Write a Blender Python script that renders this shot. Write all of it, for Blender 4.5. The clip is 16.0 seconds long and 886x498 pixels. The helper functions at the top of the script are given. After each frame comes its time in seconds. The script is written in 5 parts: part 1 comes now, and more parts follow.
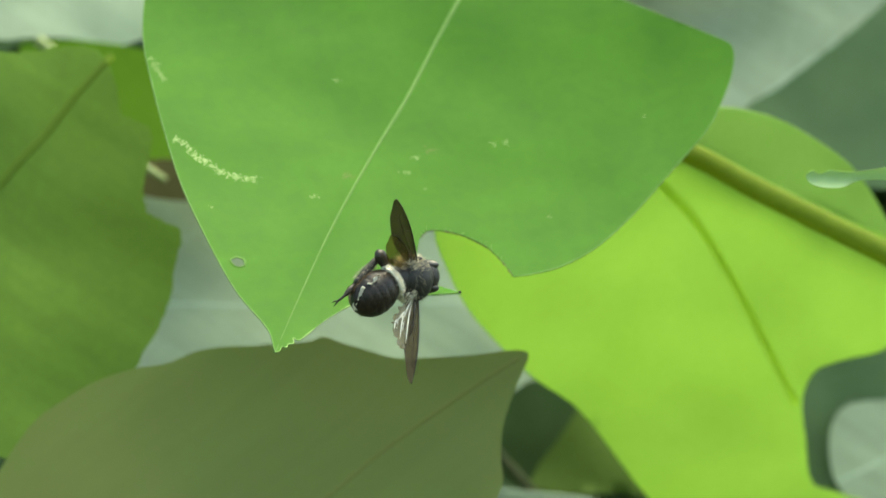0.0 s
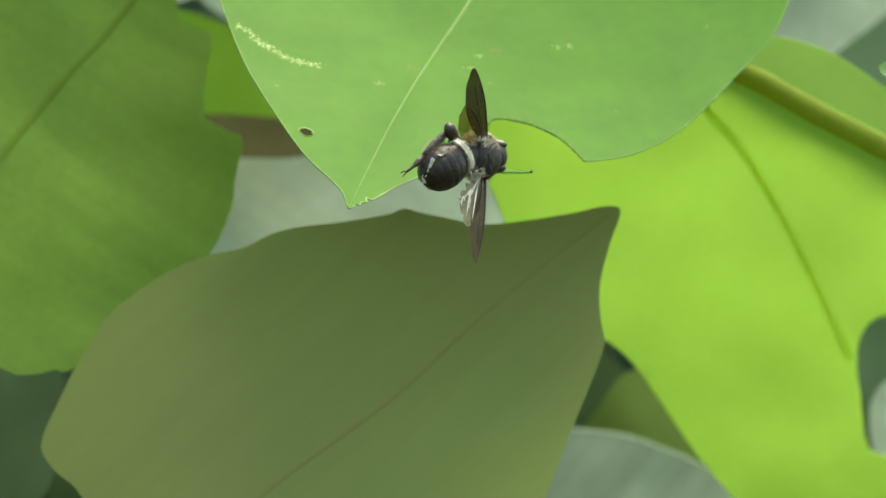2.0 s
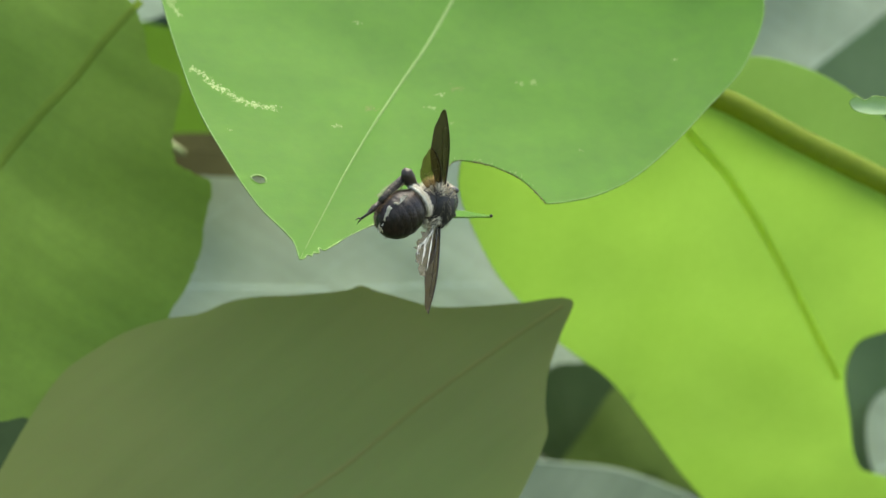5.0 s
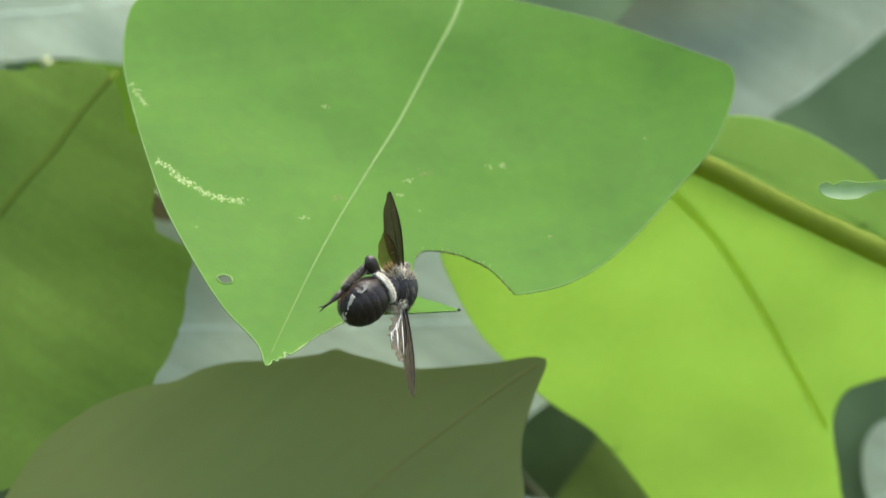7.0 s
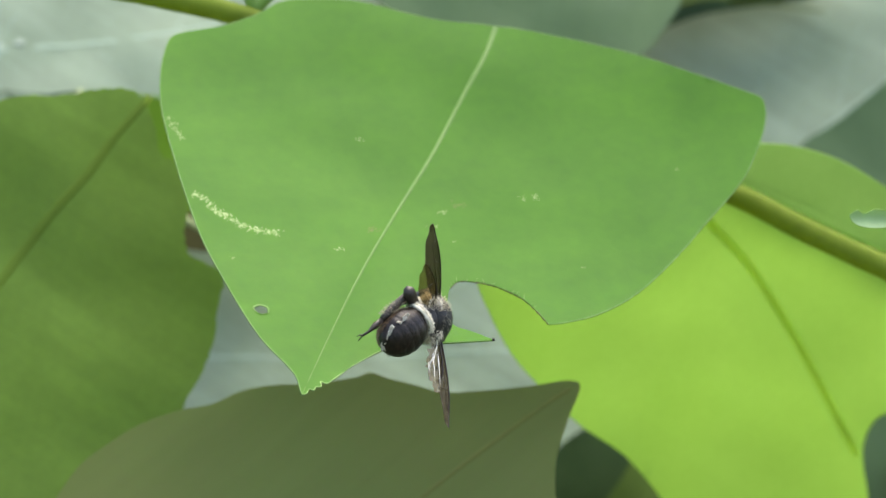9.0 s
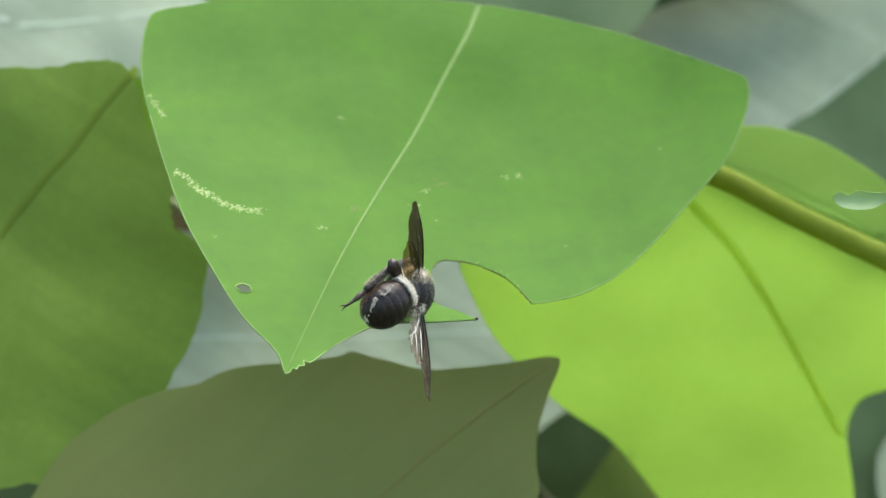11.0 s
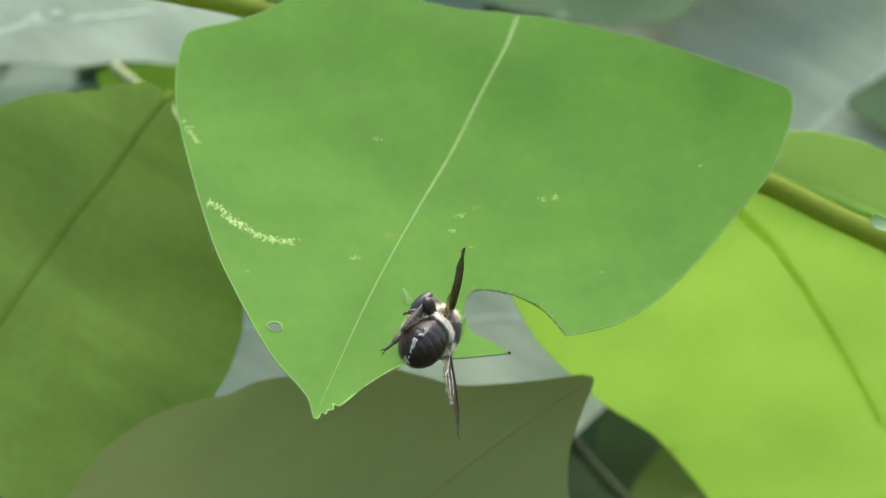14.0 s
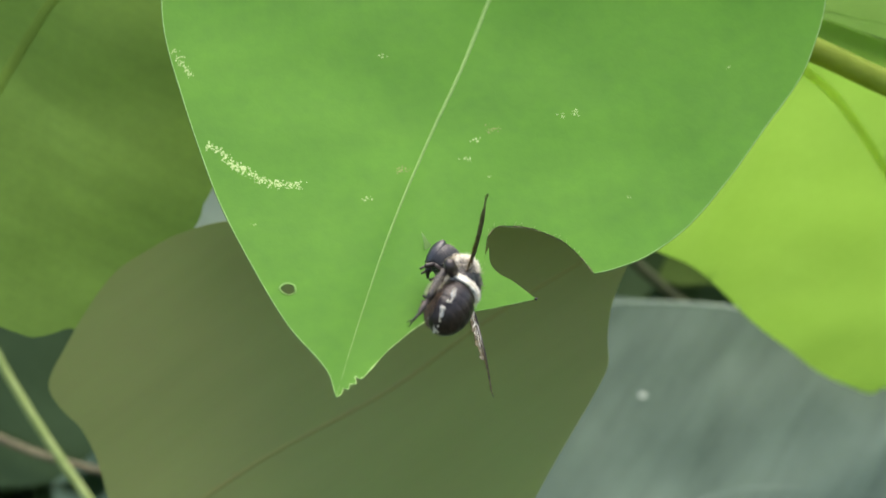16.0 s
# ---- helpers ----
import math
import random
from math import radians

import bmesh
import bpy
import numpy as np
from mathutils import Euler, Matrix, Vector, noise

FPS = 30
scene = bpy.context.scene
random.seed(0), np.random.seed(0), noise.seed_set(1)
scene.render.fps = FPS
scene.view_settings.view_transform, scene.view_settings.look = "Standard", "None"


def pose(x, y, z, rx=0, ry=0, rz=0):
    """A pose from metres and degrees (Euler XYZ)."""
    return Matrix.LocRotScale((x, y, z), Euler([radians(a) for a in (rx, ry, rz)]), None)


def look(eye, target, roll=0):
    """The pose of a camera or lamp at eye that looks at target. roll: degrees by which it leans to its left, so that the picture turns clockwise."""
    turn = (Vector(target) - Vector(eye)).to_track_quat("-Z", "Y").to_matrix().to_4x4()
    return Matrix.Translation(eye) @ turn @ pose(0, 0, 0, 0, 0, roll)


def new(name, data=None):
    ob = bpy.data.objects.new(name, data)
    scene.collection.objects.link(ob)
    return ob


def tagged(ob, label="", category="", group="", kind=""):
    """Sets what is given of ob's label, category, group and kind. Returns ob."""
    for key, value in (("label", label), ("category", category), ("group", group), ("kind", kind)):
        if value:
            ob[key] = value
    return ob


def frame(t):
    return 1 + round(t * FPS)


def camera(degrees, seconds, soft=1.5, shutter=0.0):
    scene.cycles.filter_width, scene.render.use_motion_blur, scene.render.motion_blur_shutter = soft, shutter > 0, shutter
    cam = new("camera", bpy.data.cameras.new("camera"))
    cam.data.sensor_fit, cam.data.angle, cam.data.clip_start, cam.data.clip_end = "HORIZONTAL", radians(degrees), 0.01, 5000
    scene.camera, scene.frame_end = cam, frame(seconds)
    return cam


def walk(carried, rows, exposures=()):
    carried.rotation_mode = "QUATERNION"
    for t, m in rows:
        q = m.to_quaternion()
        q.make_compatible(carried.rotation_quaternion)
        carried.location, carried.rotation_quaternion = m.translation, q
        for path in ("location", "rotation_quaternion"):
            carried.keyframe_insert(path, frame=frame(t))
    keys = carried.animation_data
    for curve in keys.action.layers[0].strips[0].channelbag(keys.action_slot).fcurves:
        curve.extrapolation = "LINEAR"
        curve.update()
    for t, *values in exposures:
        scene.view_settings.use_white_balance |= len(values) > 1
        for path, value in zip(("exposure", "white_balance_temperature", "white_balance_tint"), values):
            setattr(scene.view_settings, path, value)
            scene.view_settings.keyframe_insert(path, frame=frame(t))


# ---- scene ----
from mathutils.geometry import delaunay_2d_cdt

# ---- camera ----
cam = camera(28, 16.0, soft=1.45, shutter=0.3)
cam.data.dof.use_dof, cam.data.dof.focus_distance, cam.data.dof.aperture_fstop = True, 0.303, 18.0
walk(cam, [
    (0, pose(-0.00712, -0.35020, 1.19656, 90.40, -1.05, -2.23)),
    (0.5, pose(-0.00962, -0.34523, 1.19186, 90.02, -0.77, -1.79)),
    (1, pose(-0.01732, -0.34239, 1.17160, 91.59, -1.02, -2.20)),
    (1.5, pose(-0.01312, -0.34235, 1.17912, 91.90, -1.63, -1.93)),
    (2, pose(-0.02032, -0.34218, 1.15890, 93.36, -1.57, -2.61)),
    (2.5, pose(-0.01364, -0.33765, 1.15530, 94.91, -1.81, -2.89)),
    (3, pose(-0.01547, -0.33742, 1.16970, 94.11, -1.71, -3.09)),
    (3.5, pose(-0.00711, -0.33764, 1.17935, 93.36, -1.52, -1.71)),
    (4, pose(-0.01104, -0.33611, 1.17223, 93.29, -1.02, -1.92)),
    (6.5, pose(0.00061, -0.33678, 1.18846, 90.79, -0.58, -0.94)),
    (7, pose(0.00269, -0.33688, 1.19764, 90.89, -0.17, -0.67)),
    (7.5, pose(0.00418, -0.33943, 1.19989, 91.49, 0.08, 0.35)),
    (8, pose(0.00453, -0.33926, 1.20081, 91.97, 0.11, 0.40)),
    (8.5, pose(0.00131, -0.33893, 1.19220, 93.02, 0.34, 0.19)),
    (9, pose(0.00135, -0.34012, 1.19808, 91.77, 0.07, 0.20)),
    (11.5, pose(0.00268, -0.33860, 1.19700, 90.96, -0.26, -0.26)),
    (12, pose(0.00402, -0.33796, 1.20161, 90.00, -0.23, 0.14)),
    (12.5, pose(0.00606, -0.33817, 1.19801, 90.13, 0.07, 0.25)),
    (13, pose(0.00409, -0.33879, 1.20123, 90.52, 0.38, 0.77)),
    (13.5, pose(0.01009, -0.34015, 1.20788, 90.21, 0.40, 1.72)),
    (14, pose(0.01311, -0.33824, 1.21768, 88.56, 0.84, 2.74)),
    (14.5, pose(0.01503, -0.33463, 1.23019, 86.90, 1.35, 2.68)),
    (15, pose(0.01604, -0.32598, 1.24873, 79.08, 2.49, 3.34)),
    (15.5, pose(0.01574, -0.31543, 1.26591, 75.77, 2.97, 3.21)),
    (16, pose(0.01389, -0.30973, 1.27872, 74.79, 3.46, 2.97)),
], exposures=[(0.0, 1.88, 7800, -9), (1.0, 1.84, 7950, -2), (3.0, 1.98, 7950, -3), (4.2, 1.85, 7500, 2), (6.5, 1.8, 7050, 9), (8.0, 1.8, 6900, 11), (14.0, 1.8, 6900, 12), (16.0, 1.76, 6900, 13)])

# ---- light ----
world = bpy.data.worlds.new("sky")
scene.world = world
world.use_nodes = True
sky = world.node_tree.nodes.new("ShaderNodeTexSky")
sky.sky_type, sky.sun_disc = "NISHITA", False
sky.sun_elevation, sky.sun_rotation = radians(64), radians(20)
sky.air_density, sky.dust_density = 1.0, 3.0
world.node_tree.nodes["Background"].inputs["Strength"].default_value = 0.15
world.node_tree.links.new(sky.outputs[0], world.node_tree.nodes["Background"].inputs["Color"])
sun_data = bpy.data.lights.new("sun", "SUN")
sun_data.energy, sun_data.angle, sun_data.color = 1.7, radians(45), (1.0, 0.95, 0.86)
sun = new("sun", sun_data)
sun.matrix_world = look((0.5, -0.3, 3.4), (0, 0, 1.2))


# ---- materials ----
def shader(name):
    m = bpy.data.materials.new(name)
    m.use_nodes = True
    t = m.node_tree
    t.nodes.clear()
    return m, t, t.nodes.new("ShaderNodeOutputMaterial")


def add(t, kind, **sets):
    n = t.nodes.new(kind)
    for key, value in sets.items():
        n.inputs[key.replace("_", " ")].default_value = value
    return n


def noise_tex(t, coord, scale, detail=3.0, rough=0.55):
    n = add(t, "ShaderNodeTexNoise", Scale=scale, Detail=detail, Roughness=rough)
    t.links.new(coord, n.inputs["Vector"])
    return n.outputs["Fac"]


def ramp(t, fac, stops):
    r = t.nodes.new("ShaderNodeValToRGB")
    t.links.new(fac, r.inputs["Fac"])
    e = r.color_ramp.elements
    while len(e) < len(stops):
        e.new(0.5)
    for el, (p, c) in zip(e, stops):
        el.position, el.color = p, (*c, 1.0)
    return r.outputs["Color"]


def leaf_material(name, low, high, through_colour, share, rough=0.42, bloom=(0.5, 0.6, 0.55), bloom_share=0.0, coat=0.3, broad_scale=45.0, streak=0.0, streak_turn=0.0):
    """Leaf skin: mottled pigment at two scales, net of fine veins in relief, light let through from behind."""
    m, t, out = shader(name)
    obj = t.nodes.new("ShaderNodeTexCoord").outputs["Object"]
    broad, fine = noise_tex(t, obj, broad_scale, 4.0), noise_tex(t, obj, 420.0, 5.0, 0.65)
    mix = t.nodes.new("ShaderNodeMath")
    mix.operation = "MULTIPLY_ADD"
    mix.inputs[1].default_value, mix.inputs[2].default_value = 0.32, 0.0
    t.links.new(fine, mix.inputs[0])
    total = t.nodes.new("ShaderNodeMath")
    total.operation = "MULTIPLY_ADD"
    total.inputs[1].default_value = 0.68
    t.links.new(broad, total.inputs[0])
    t.links.new(mix.outputs[0], total.inputs[2])
    colour = ramp(t, total.outputs[0], [(0.36, low), (0.66, high)])
    if bloom_share:
        dust = noise_tex(t, obj, 70.0, 6.0, 0.7)
        cover = ramp(t, dust, [(0.3, (bloom_share * 0.6,) * 3), (0.75, (bloom_share,) * 3)])
        blend = t.nodes.new("ShaderNodeMixRGB")
        t.links.new(cover, blend.inputs[0])
        t.links.new(colour, blend.inputs[1])
        blend.inputs[2].default_value = (*bloom, 1)
        colour = blend.outputs[0]
    if streak:
        swing = add(t, "ShaderNodeMapping", Rotation=(0, 0, radians(streak_turn)))
        lie = add(t, "ShaderNodeMapping", Scale=(14.0, 130.0, 20.0))
        t.links.new(obj, swing.inputs["Vector"])
        t.links.new(swing.outputs[0], lie.inputs["Vector"])
        lines = noise_tex(t, lie.outputs[0], 1.0, 5.0, 0.65)
        cover = ramp(t, lines, [(0.36, (1 - streak,) * 3), (0.66, (1 + streak * 0.6,) * 3)])
        blend = t.nodes.new("ShaderNodeMixRGB")
        blend.blend_type = "MULTIPLY"
        blend.inputs[0].default_value = 1.0
        t.links.new(colour, blend.inputs[1])
        t.links.new(cover, blend.inputs[2])
        colour = blend.outputs[0]
    net = t.nodes.new("ShaderNodeTexVoronoi")
    net.feature = "DISTANCE_TO_EDGE"
    net.inputs["Scale"].default_value = 620.0
    t.links.new(obj, net.inputs["Vector"])
    ridge = ramp(t, net.outputs["Distance"], [(0.0, (0, 0, 0)), (0.12, (1, 1, 1))])
    bump = add(t, "ShaderNodeBump", Strength=0.05, Distance=0.0002)
    t.links.new(ridge, bump.inputs["Height"])
    bump2 = add(t, "ShaderNodeBump", Strength=0.25, Distance=0.0012)
    t.links.new(broad, bump2.inputs["Height"])
    t.links.new(bump.outputs[0], bump2.inputs["Normal"])
    skin = add(t, "ShaderNodeBsdfPrincipled")
    skin.inputs["Specular IOR Level"].default_value = coat
    t.links.new(colour, skin.inputs["Base Color"])
    t.links.new(bump2.outputs[0], skin.inputs["Normal"])
    gloss = t.nodes.new("ShaderNodeMapRange")
    gloss.inputs["To Min"].default_value, gloss.inputs["To Max"].default_value = rough - 0.08, rough + 0.12
    t.links.new(fine, gloss.inputs["Value"])
    t.links.new(gloss.outputs[0], skin.inputs["Roughness"])
    lit = t.nodes.new("ShaderNodeBsdfTranslucent")
    tint = t.nodes.new("ShaderNodeMixRGB")
    tint.blend_type = "MULTIPLY"
    tint.inputs[0].default_value = 0.35
    tint.inputs[1].default_value = (*through_colour, 1)
    t.links.new(ramp(t, total.outputs[0], [(0.35, (0.7, 0.75, 0.6)), (0.65, (1, 1, 1))]), tint.inputs[2])
    t.links.new(tint.outputs[0], lit.inputs["Color"])
    both = t.nodes.new("ShaderNodeMixShader")
    both.inputs[0].default_value = share
    t.links.new(skin.outputs[0], both.inputs[1])
    t.links.new(lit.outputs[0], both.inputs[2])
    t.links.new(both.outputs[0], out.inputs[0])
    return m


def plain_material(name, low, high, rough=0.5, scale=900.0, spec=0.4, bump_depth=0.0001, bump_share=0.3, share=0.0):
    m, t, out = shader(name)
    obj = t.nodes.new("ShaderNodeTexCoord").outputs["Object"]
    n = noise_tex(t, obj, scale, 5.0, 0.6)
    skin = add(t, "ShaderNodeBsdfPrincipled", Roughness=rough)
    skin.inputs["Specular IOR Level"].default_value = spec
    t.links.new(ramp(t, n, [(0.35, low), (0.68, high)]), skin.inputs["Base Color"])
    bump = add(t, "ShaderNodeBump", Strength=bump_share, Distance=bump_depth)
    t.links.new(n, bump.inputs["Height"])
    t.links.new(bump.outputs[0], skin.inputs["Normal"])
    last = skin
    if share:
        lit = t.nodes.new("ShaderNodeBsdfTranslucent")
        lit.inputs["Color"].default_value = (*high, 1)
        last = t.nodes.new("ShaderNodeMixShader")
        last.inputs[0].default_value = share
        t.links.new(skin.outputs[0], last.inputs[1])
        t.links.new(lit.outputs[0], last.inputs[2])
    t.links.new(last.outputs[0], out.inputs[0])
    return m


def wing_material(name, tint, clear, rough=0.28, spec=0.5):
    """Smoky wing membrane: part clear, part glossy."""
    m, t, out = shader(name)
    obj = t.nodes.new("ShaderNodeTexCoord").outputs["Object"]
    n = noise_tex(t, obj, 700.0, 3.0)
    film = add(t, "ShaderNodeBsdfPrincipled", Roughness=rough)
    film.inputs["Specular IOR Level"].default_value = spec
    t.links.new(ramp(t, n, [(0.3, tuple(c * 0.7 for c in tint)), (0.7, tint)]), film.inputs["Base Color"])
    hole = t.nodes.new("ShaderNodeBsdfTransparent")
    hole.inputs["Color"].default_value = (0.75, 0.66, 0.5, 1)
    both = t.nodes.new("ShaderNodeMixShader")
    both.inputs[0].default_value = clear
    t.links.new(film.outputs[0], both.inputs[1])
    t.links.new(hole.outputs[0], both.inputs[2])
    t.links.new(both.outputs[0], out.inputs[0])
    return m


M_FRONT = leaf_material("fresh_leaf", (0.043, 0.143, 0.0105), (0.068, 0.195, 0.016), (0.15, 0.42, 0.018), 0.25, rough=0.53, coat=0.11, streak=0.06, streak_turn=-20)
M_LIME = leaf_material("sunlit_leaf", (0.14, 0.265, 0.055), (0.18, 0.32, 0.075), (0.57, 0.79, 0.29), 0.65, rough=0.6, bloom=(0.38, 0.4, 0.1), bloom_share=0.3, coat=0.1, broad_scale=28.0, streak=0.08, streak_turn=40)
M_DULL = leaf_material("shaded_leaf", (0.25, 0.272, 0.094), (0.228, 0.292, 0.084), (0.32, 0.4, 0.082), 0.26, rough=0.65, bloom=(0.36, 0.38, 0.18), bloom_share=0.1, coat=0.06, broad_scale=14.0, streak=0.05, streak_turn=-40)
# Duller copy of the lime skin; shade above the shoot is in the colour.
M_LIME_SHADED = leaf_material("lime_shade_leaf", (0.16, 0.235, 0.075), (0.2, 0.28, 0.09), (0.47, 0.66, 0.3), 0.58, rough=0.6, coat=0.1)
M_LEFT = leaf_material("side_leaf", (0.115, 0.205, 0.03), (0.185, 0.315, 0.05), (0.34, 0.52, 0.06), 0.3, rough=0.55, bloom=(0.26, 0.38, 0.12), bloom_share=0.18, coat=0.12, broad_scale=24.0, streak=0.13, streak_turn=30)
M_PALE = leaf_material("pale_leaf", (0.157, 0.228, 0.13), (0.225, 0.295, 0.186), (0.28, 0.42, 0.19), 0.15, rough=0.55, bloom=(0.5, 0.565, 0.445), bloom_share=0.44, coat=0.2, broad_scale=25.0, streak=0.14, streak_turn=30)
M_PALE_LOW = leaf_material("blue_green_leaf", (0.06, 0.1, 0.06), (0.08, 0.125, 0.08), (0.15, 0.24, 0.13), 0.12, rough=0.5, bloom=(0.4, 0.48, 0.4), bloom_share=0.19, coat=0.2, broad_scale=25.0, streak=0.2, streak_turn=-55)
M_OLIVE = leaf_material("olive_leaf", (0.05, 0.075, 0.015), (0.075, 0.11, 0.024), (0.12, 0.2, 0.03), 0.15, rough=0.6, coat=0.1)
M_UNDER = leaf_material("olive_green_leaf", (0.07, 0.115, 0.022), (0.098, 0.152, 0.032), (0.16, 0.27, 0.04), 0.18, rough=0.6, coat=0.1)
M_GAP = leaf_material("gap_leaf", (0.085, 0.17, 0.014), (0.125, 0.235, 0.024), (0.36, 0.6, 0.05), 0.4, rough=0.65, coat=0.05, broad_scale=30.0)
M_WITHER = leaf_material("withered_leaf", (0.066, 0.062, 0.024), (0.105, 0.098, 0.038), (0.14, 0.12, 0.04), 0.2, rough=0.75, coat=0.05, broad_scale=60.0)
M_MOSS = leaf_material("moss_green_leaf", (0.05, 0.1, 0.031), (0.072, 0.132, 0.044), (0.1, 0.22, 0.06), 0.15, rough=0.55, bloom_share=0.07, coat=0.15)
M_SHADE = leaf_material("shaded_dark_leaf", (0.034, 0.062, 0.026), (0.048, 0.082, 0.035), (0.07, 0.13, 0.04), 0.12, rough=0.55, coat=0.12)
M_TEAL = leaf_material("deep_leaf", (0.05, 0.11, 0.05), (0.08, 0.15, 0.075), (0.1, 0.25, 0.05), 0.15, rough=0.5, bloom_share=0.12)
# Darker copy of deep_leaf; the shrub's inner shade is put into the colour.
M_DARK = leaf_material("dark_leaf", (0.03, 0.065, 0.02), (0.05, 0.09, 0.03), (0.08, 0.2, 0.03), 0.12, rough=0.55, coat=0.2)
M_CURL = leaf_material("young_leaf", (0.13, 0.25, 0.05), (0.2, 0.34, 0.09), (0.4, 0.6, 0.15), 0.35)
M_VEIN = plain_material("pale_vein", (0.1, 0.235, 0.03), (0.145, 0.3, 0.052), 0.5, share=0.35)
M_VEIN_DARK = leaf_material("olive_vein", (0.262, 0.26, 0.09), (0.245, 0.275, 0.084), (0.34, 0.38, 0.078), 0.27, rough=0.65, coat=0.06)
M_VEIN_LEFT = leaf_material("side_vein_skin", (0.125, 0.2, 0.03), (0.17, 0.27, 0.042), (0.32, 0.47, 0.054), 0.3, rough=0.6, coat=0.1)
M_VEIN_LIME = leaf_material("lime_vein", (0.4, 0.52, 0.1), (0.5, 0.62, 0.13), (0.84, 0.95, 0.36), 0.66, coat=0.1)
M_VEIN_BLUE = plain_material("blue_vein", (0.1, 0.15, 0.105), (0.13, 0.18, 0.13), 0.55)
M_VEIN_GREY = plain_material("grey_vein", (0.32, 0.42, 0.3), (0.4, 0.5, 0.38), 0.55)
M_SCAR = plain_material("dry_scar", (0.2, 0.34, 0.08), (0.4, 0.5, 0.22), 0.75, 1500.0, share=0.2)
M_RUST = plain_material("rusty_spot", (0.11, 0.17, 0.025), (0.17, 0.24, 0.04), 0.7, 1200.0)
M_RIM = plain_material("cut_rim", (0.06, 0.055, 0.02), (0.16, 0.16, 0.06), 0.7, 2500.0)
M_EDGE = plain_material("pale_rim", (0.22, 0.38, 0.1), (0.32, 0.48, 0.16), 0.6, 1500.0, share=0.3)
M_MARGIN = plain_material("leaf_margin", (0.12, 0.26, 0.05), (0.22, 0.38, 0.12), 0.6, 1500.0, share=0.4)
M_STEM = plain_material("green_stem", (0.19, 0.26, 0.04), (0.25, 0.33, 0.055), 0.7, 350.0, spec=0.1, share=0.55)
M_WOOD = plain_material("grey_brown_bark", (0.06, 0.045, 0.03), (0.17, 0.13, 0.09), 0.9, 120.0, bump_depth=0.001)
M_STALK = plain_material("pale_stalk", (0.17, 0.22, 0.08), (0.25, 0.3, 0.12), 0.6, 350.0)
M_OLIVESTALK = plain_material("olive_stalk", (0.04, 0.05, 0.018), (0.065, 0.078, 0.028), 0.8, 300.0)
M_DROPPING = plain_material("pale_dropping", (0.3, 0.36, 0.28), (0.42, 0.47, 0.38), 0.8, 700.0)
M_TWIG = plain_material("brown_twig", (0.06, 0.055, 0.03), (0.15, 0.135, 0.075), 0.85, 500.0)
M_SOIL = plain_material("weedy_soil", (0.03, 0.035, 0.015), (0.06, 0.085, 0.025), 0.95, 9.0, bump_depth=0.02, bump_share=0.6)
M_SHELL = plain_material("black_shell", (0.005, 0.004, 0.004), (0.02, 0.014, 0.011), 0.34, 1600.0, spec=0.28, bump_depth=0.00014, bump_share=0.7)
M_THORAX = plain_material("thorax_shell", (0.008, 0.008, 0.009), (0.025, 0.024, 0.026), 0.5, 2500.0, bump_depth=0.0001)
M_EYE = plain_material("dark_eye", (0.008, 0.008, 0.009), (0.018, 0.017, 0.018), 0.36, 9000.0, spec=0.6)
M_FUZZ = plain_material("cream_hair", (0.66, 0.62, 0.5), (0.88, 0.85, 0.76), 0.8, 1800.0)
M_GREYHAIR = plain_material("grey_hair", (0.14, 0.13, 0.11), (0.42, 0.39, 0.32), 0.8, 1800.0)
M_DARKHAIR = plain_material("dark_hair", (0.02, 0.02, 0.02), (0.085, 0.08, 0.075), 0.7, 1800.0)
M_SCOPA = plain_material("brown_hair", (0.1, 0.06, 0.03), (0.3, 0.2, 0.12), 0.7, 1800.0)
M_TAN = plain_material("tan_hair", (0.34, 0.29, 0.19), (0.66, 0.6, 0.46), 0.8, 1800.0)
M_AMBER = wing_material("amber_wing", (0.16, 0.13, 0.04), 0.68)
M_LEG = plain_material("dark_leg", (0.01, 0.008, 0.007), (0.03, 0.022, 0.017), 0.4, 2500.0)
M_WING = wing_material("smoky_wing", (0.075, 0.06, 0.03), 0.32, 0.45, 0.25)
M_HINDWING = wing_material("clear_wing", (0.3, 0.27, 0.2), 0.5, 0.25)
M_GLINT_PLEAT = plain_material("glint_pleat", (0.55, 0.53, 0.48), (0.85, 0.83, 0.78), 0.35, 1500.0)
M_WINGVEIN = plain_material("wing_vein", (0.012, 0.009, 0.007), (0.03, 0.02, 0.015), 0.4)
M_LITTER = plain_material("fallen_leaf", (0.06, 0.04, 0.02), (0.19, 0.13, 0.07), 0.85, 60.0)
M_PALESTEM = plain_material("pale_stem", (0.22, 0.3, 0.09), (0.3, 0.38, 0.14), 0.55, 350.0, share=0.1)
M_MINT = leaf_material("mint_leaf", (0.26, 0.4, 0.2), (0.36, 0.5, 0.28), (0.5, 0.7, 0.35), 0.4)


# ---- building helpers ----
MM = 0.001


def mesh_object(name, verts, faces, material, parent=None, label="", smooth=True):
    me = bpy.data.meshes.new(name)
    me.from_pydata([tuple(v) for v in verts], [], faces)
    me.polygons.foreach_set("use_smooth", [smooth] * len(me.polygons))
    me.materials.append(material)
    me.update()
    ob = new(name, me)
    if parent:
        ob.parent = parent
    if label:
        ob["label"] = label
    return ob


def part(name, bm, material, parent, label=""):
    me = bpy.data.meshes.new(name)
    bm.normal_update()
    bm.to_mesh(me)
    bm.free()
    me.polygons.foreach_set("use_smooth", [True] * len(me.polygons))
    me.materials.append(material)
    ob = new(name, me)
    ob.parent = parent
    if label:
        ob["label"] = label
    return ob


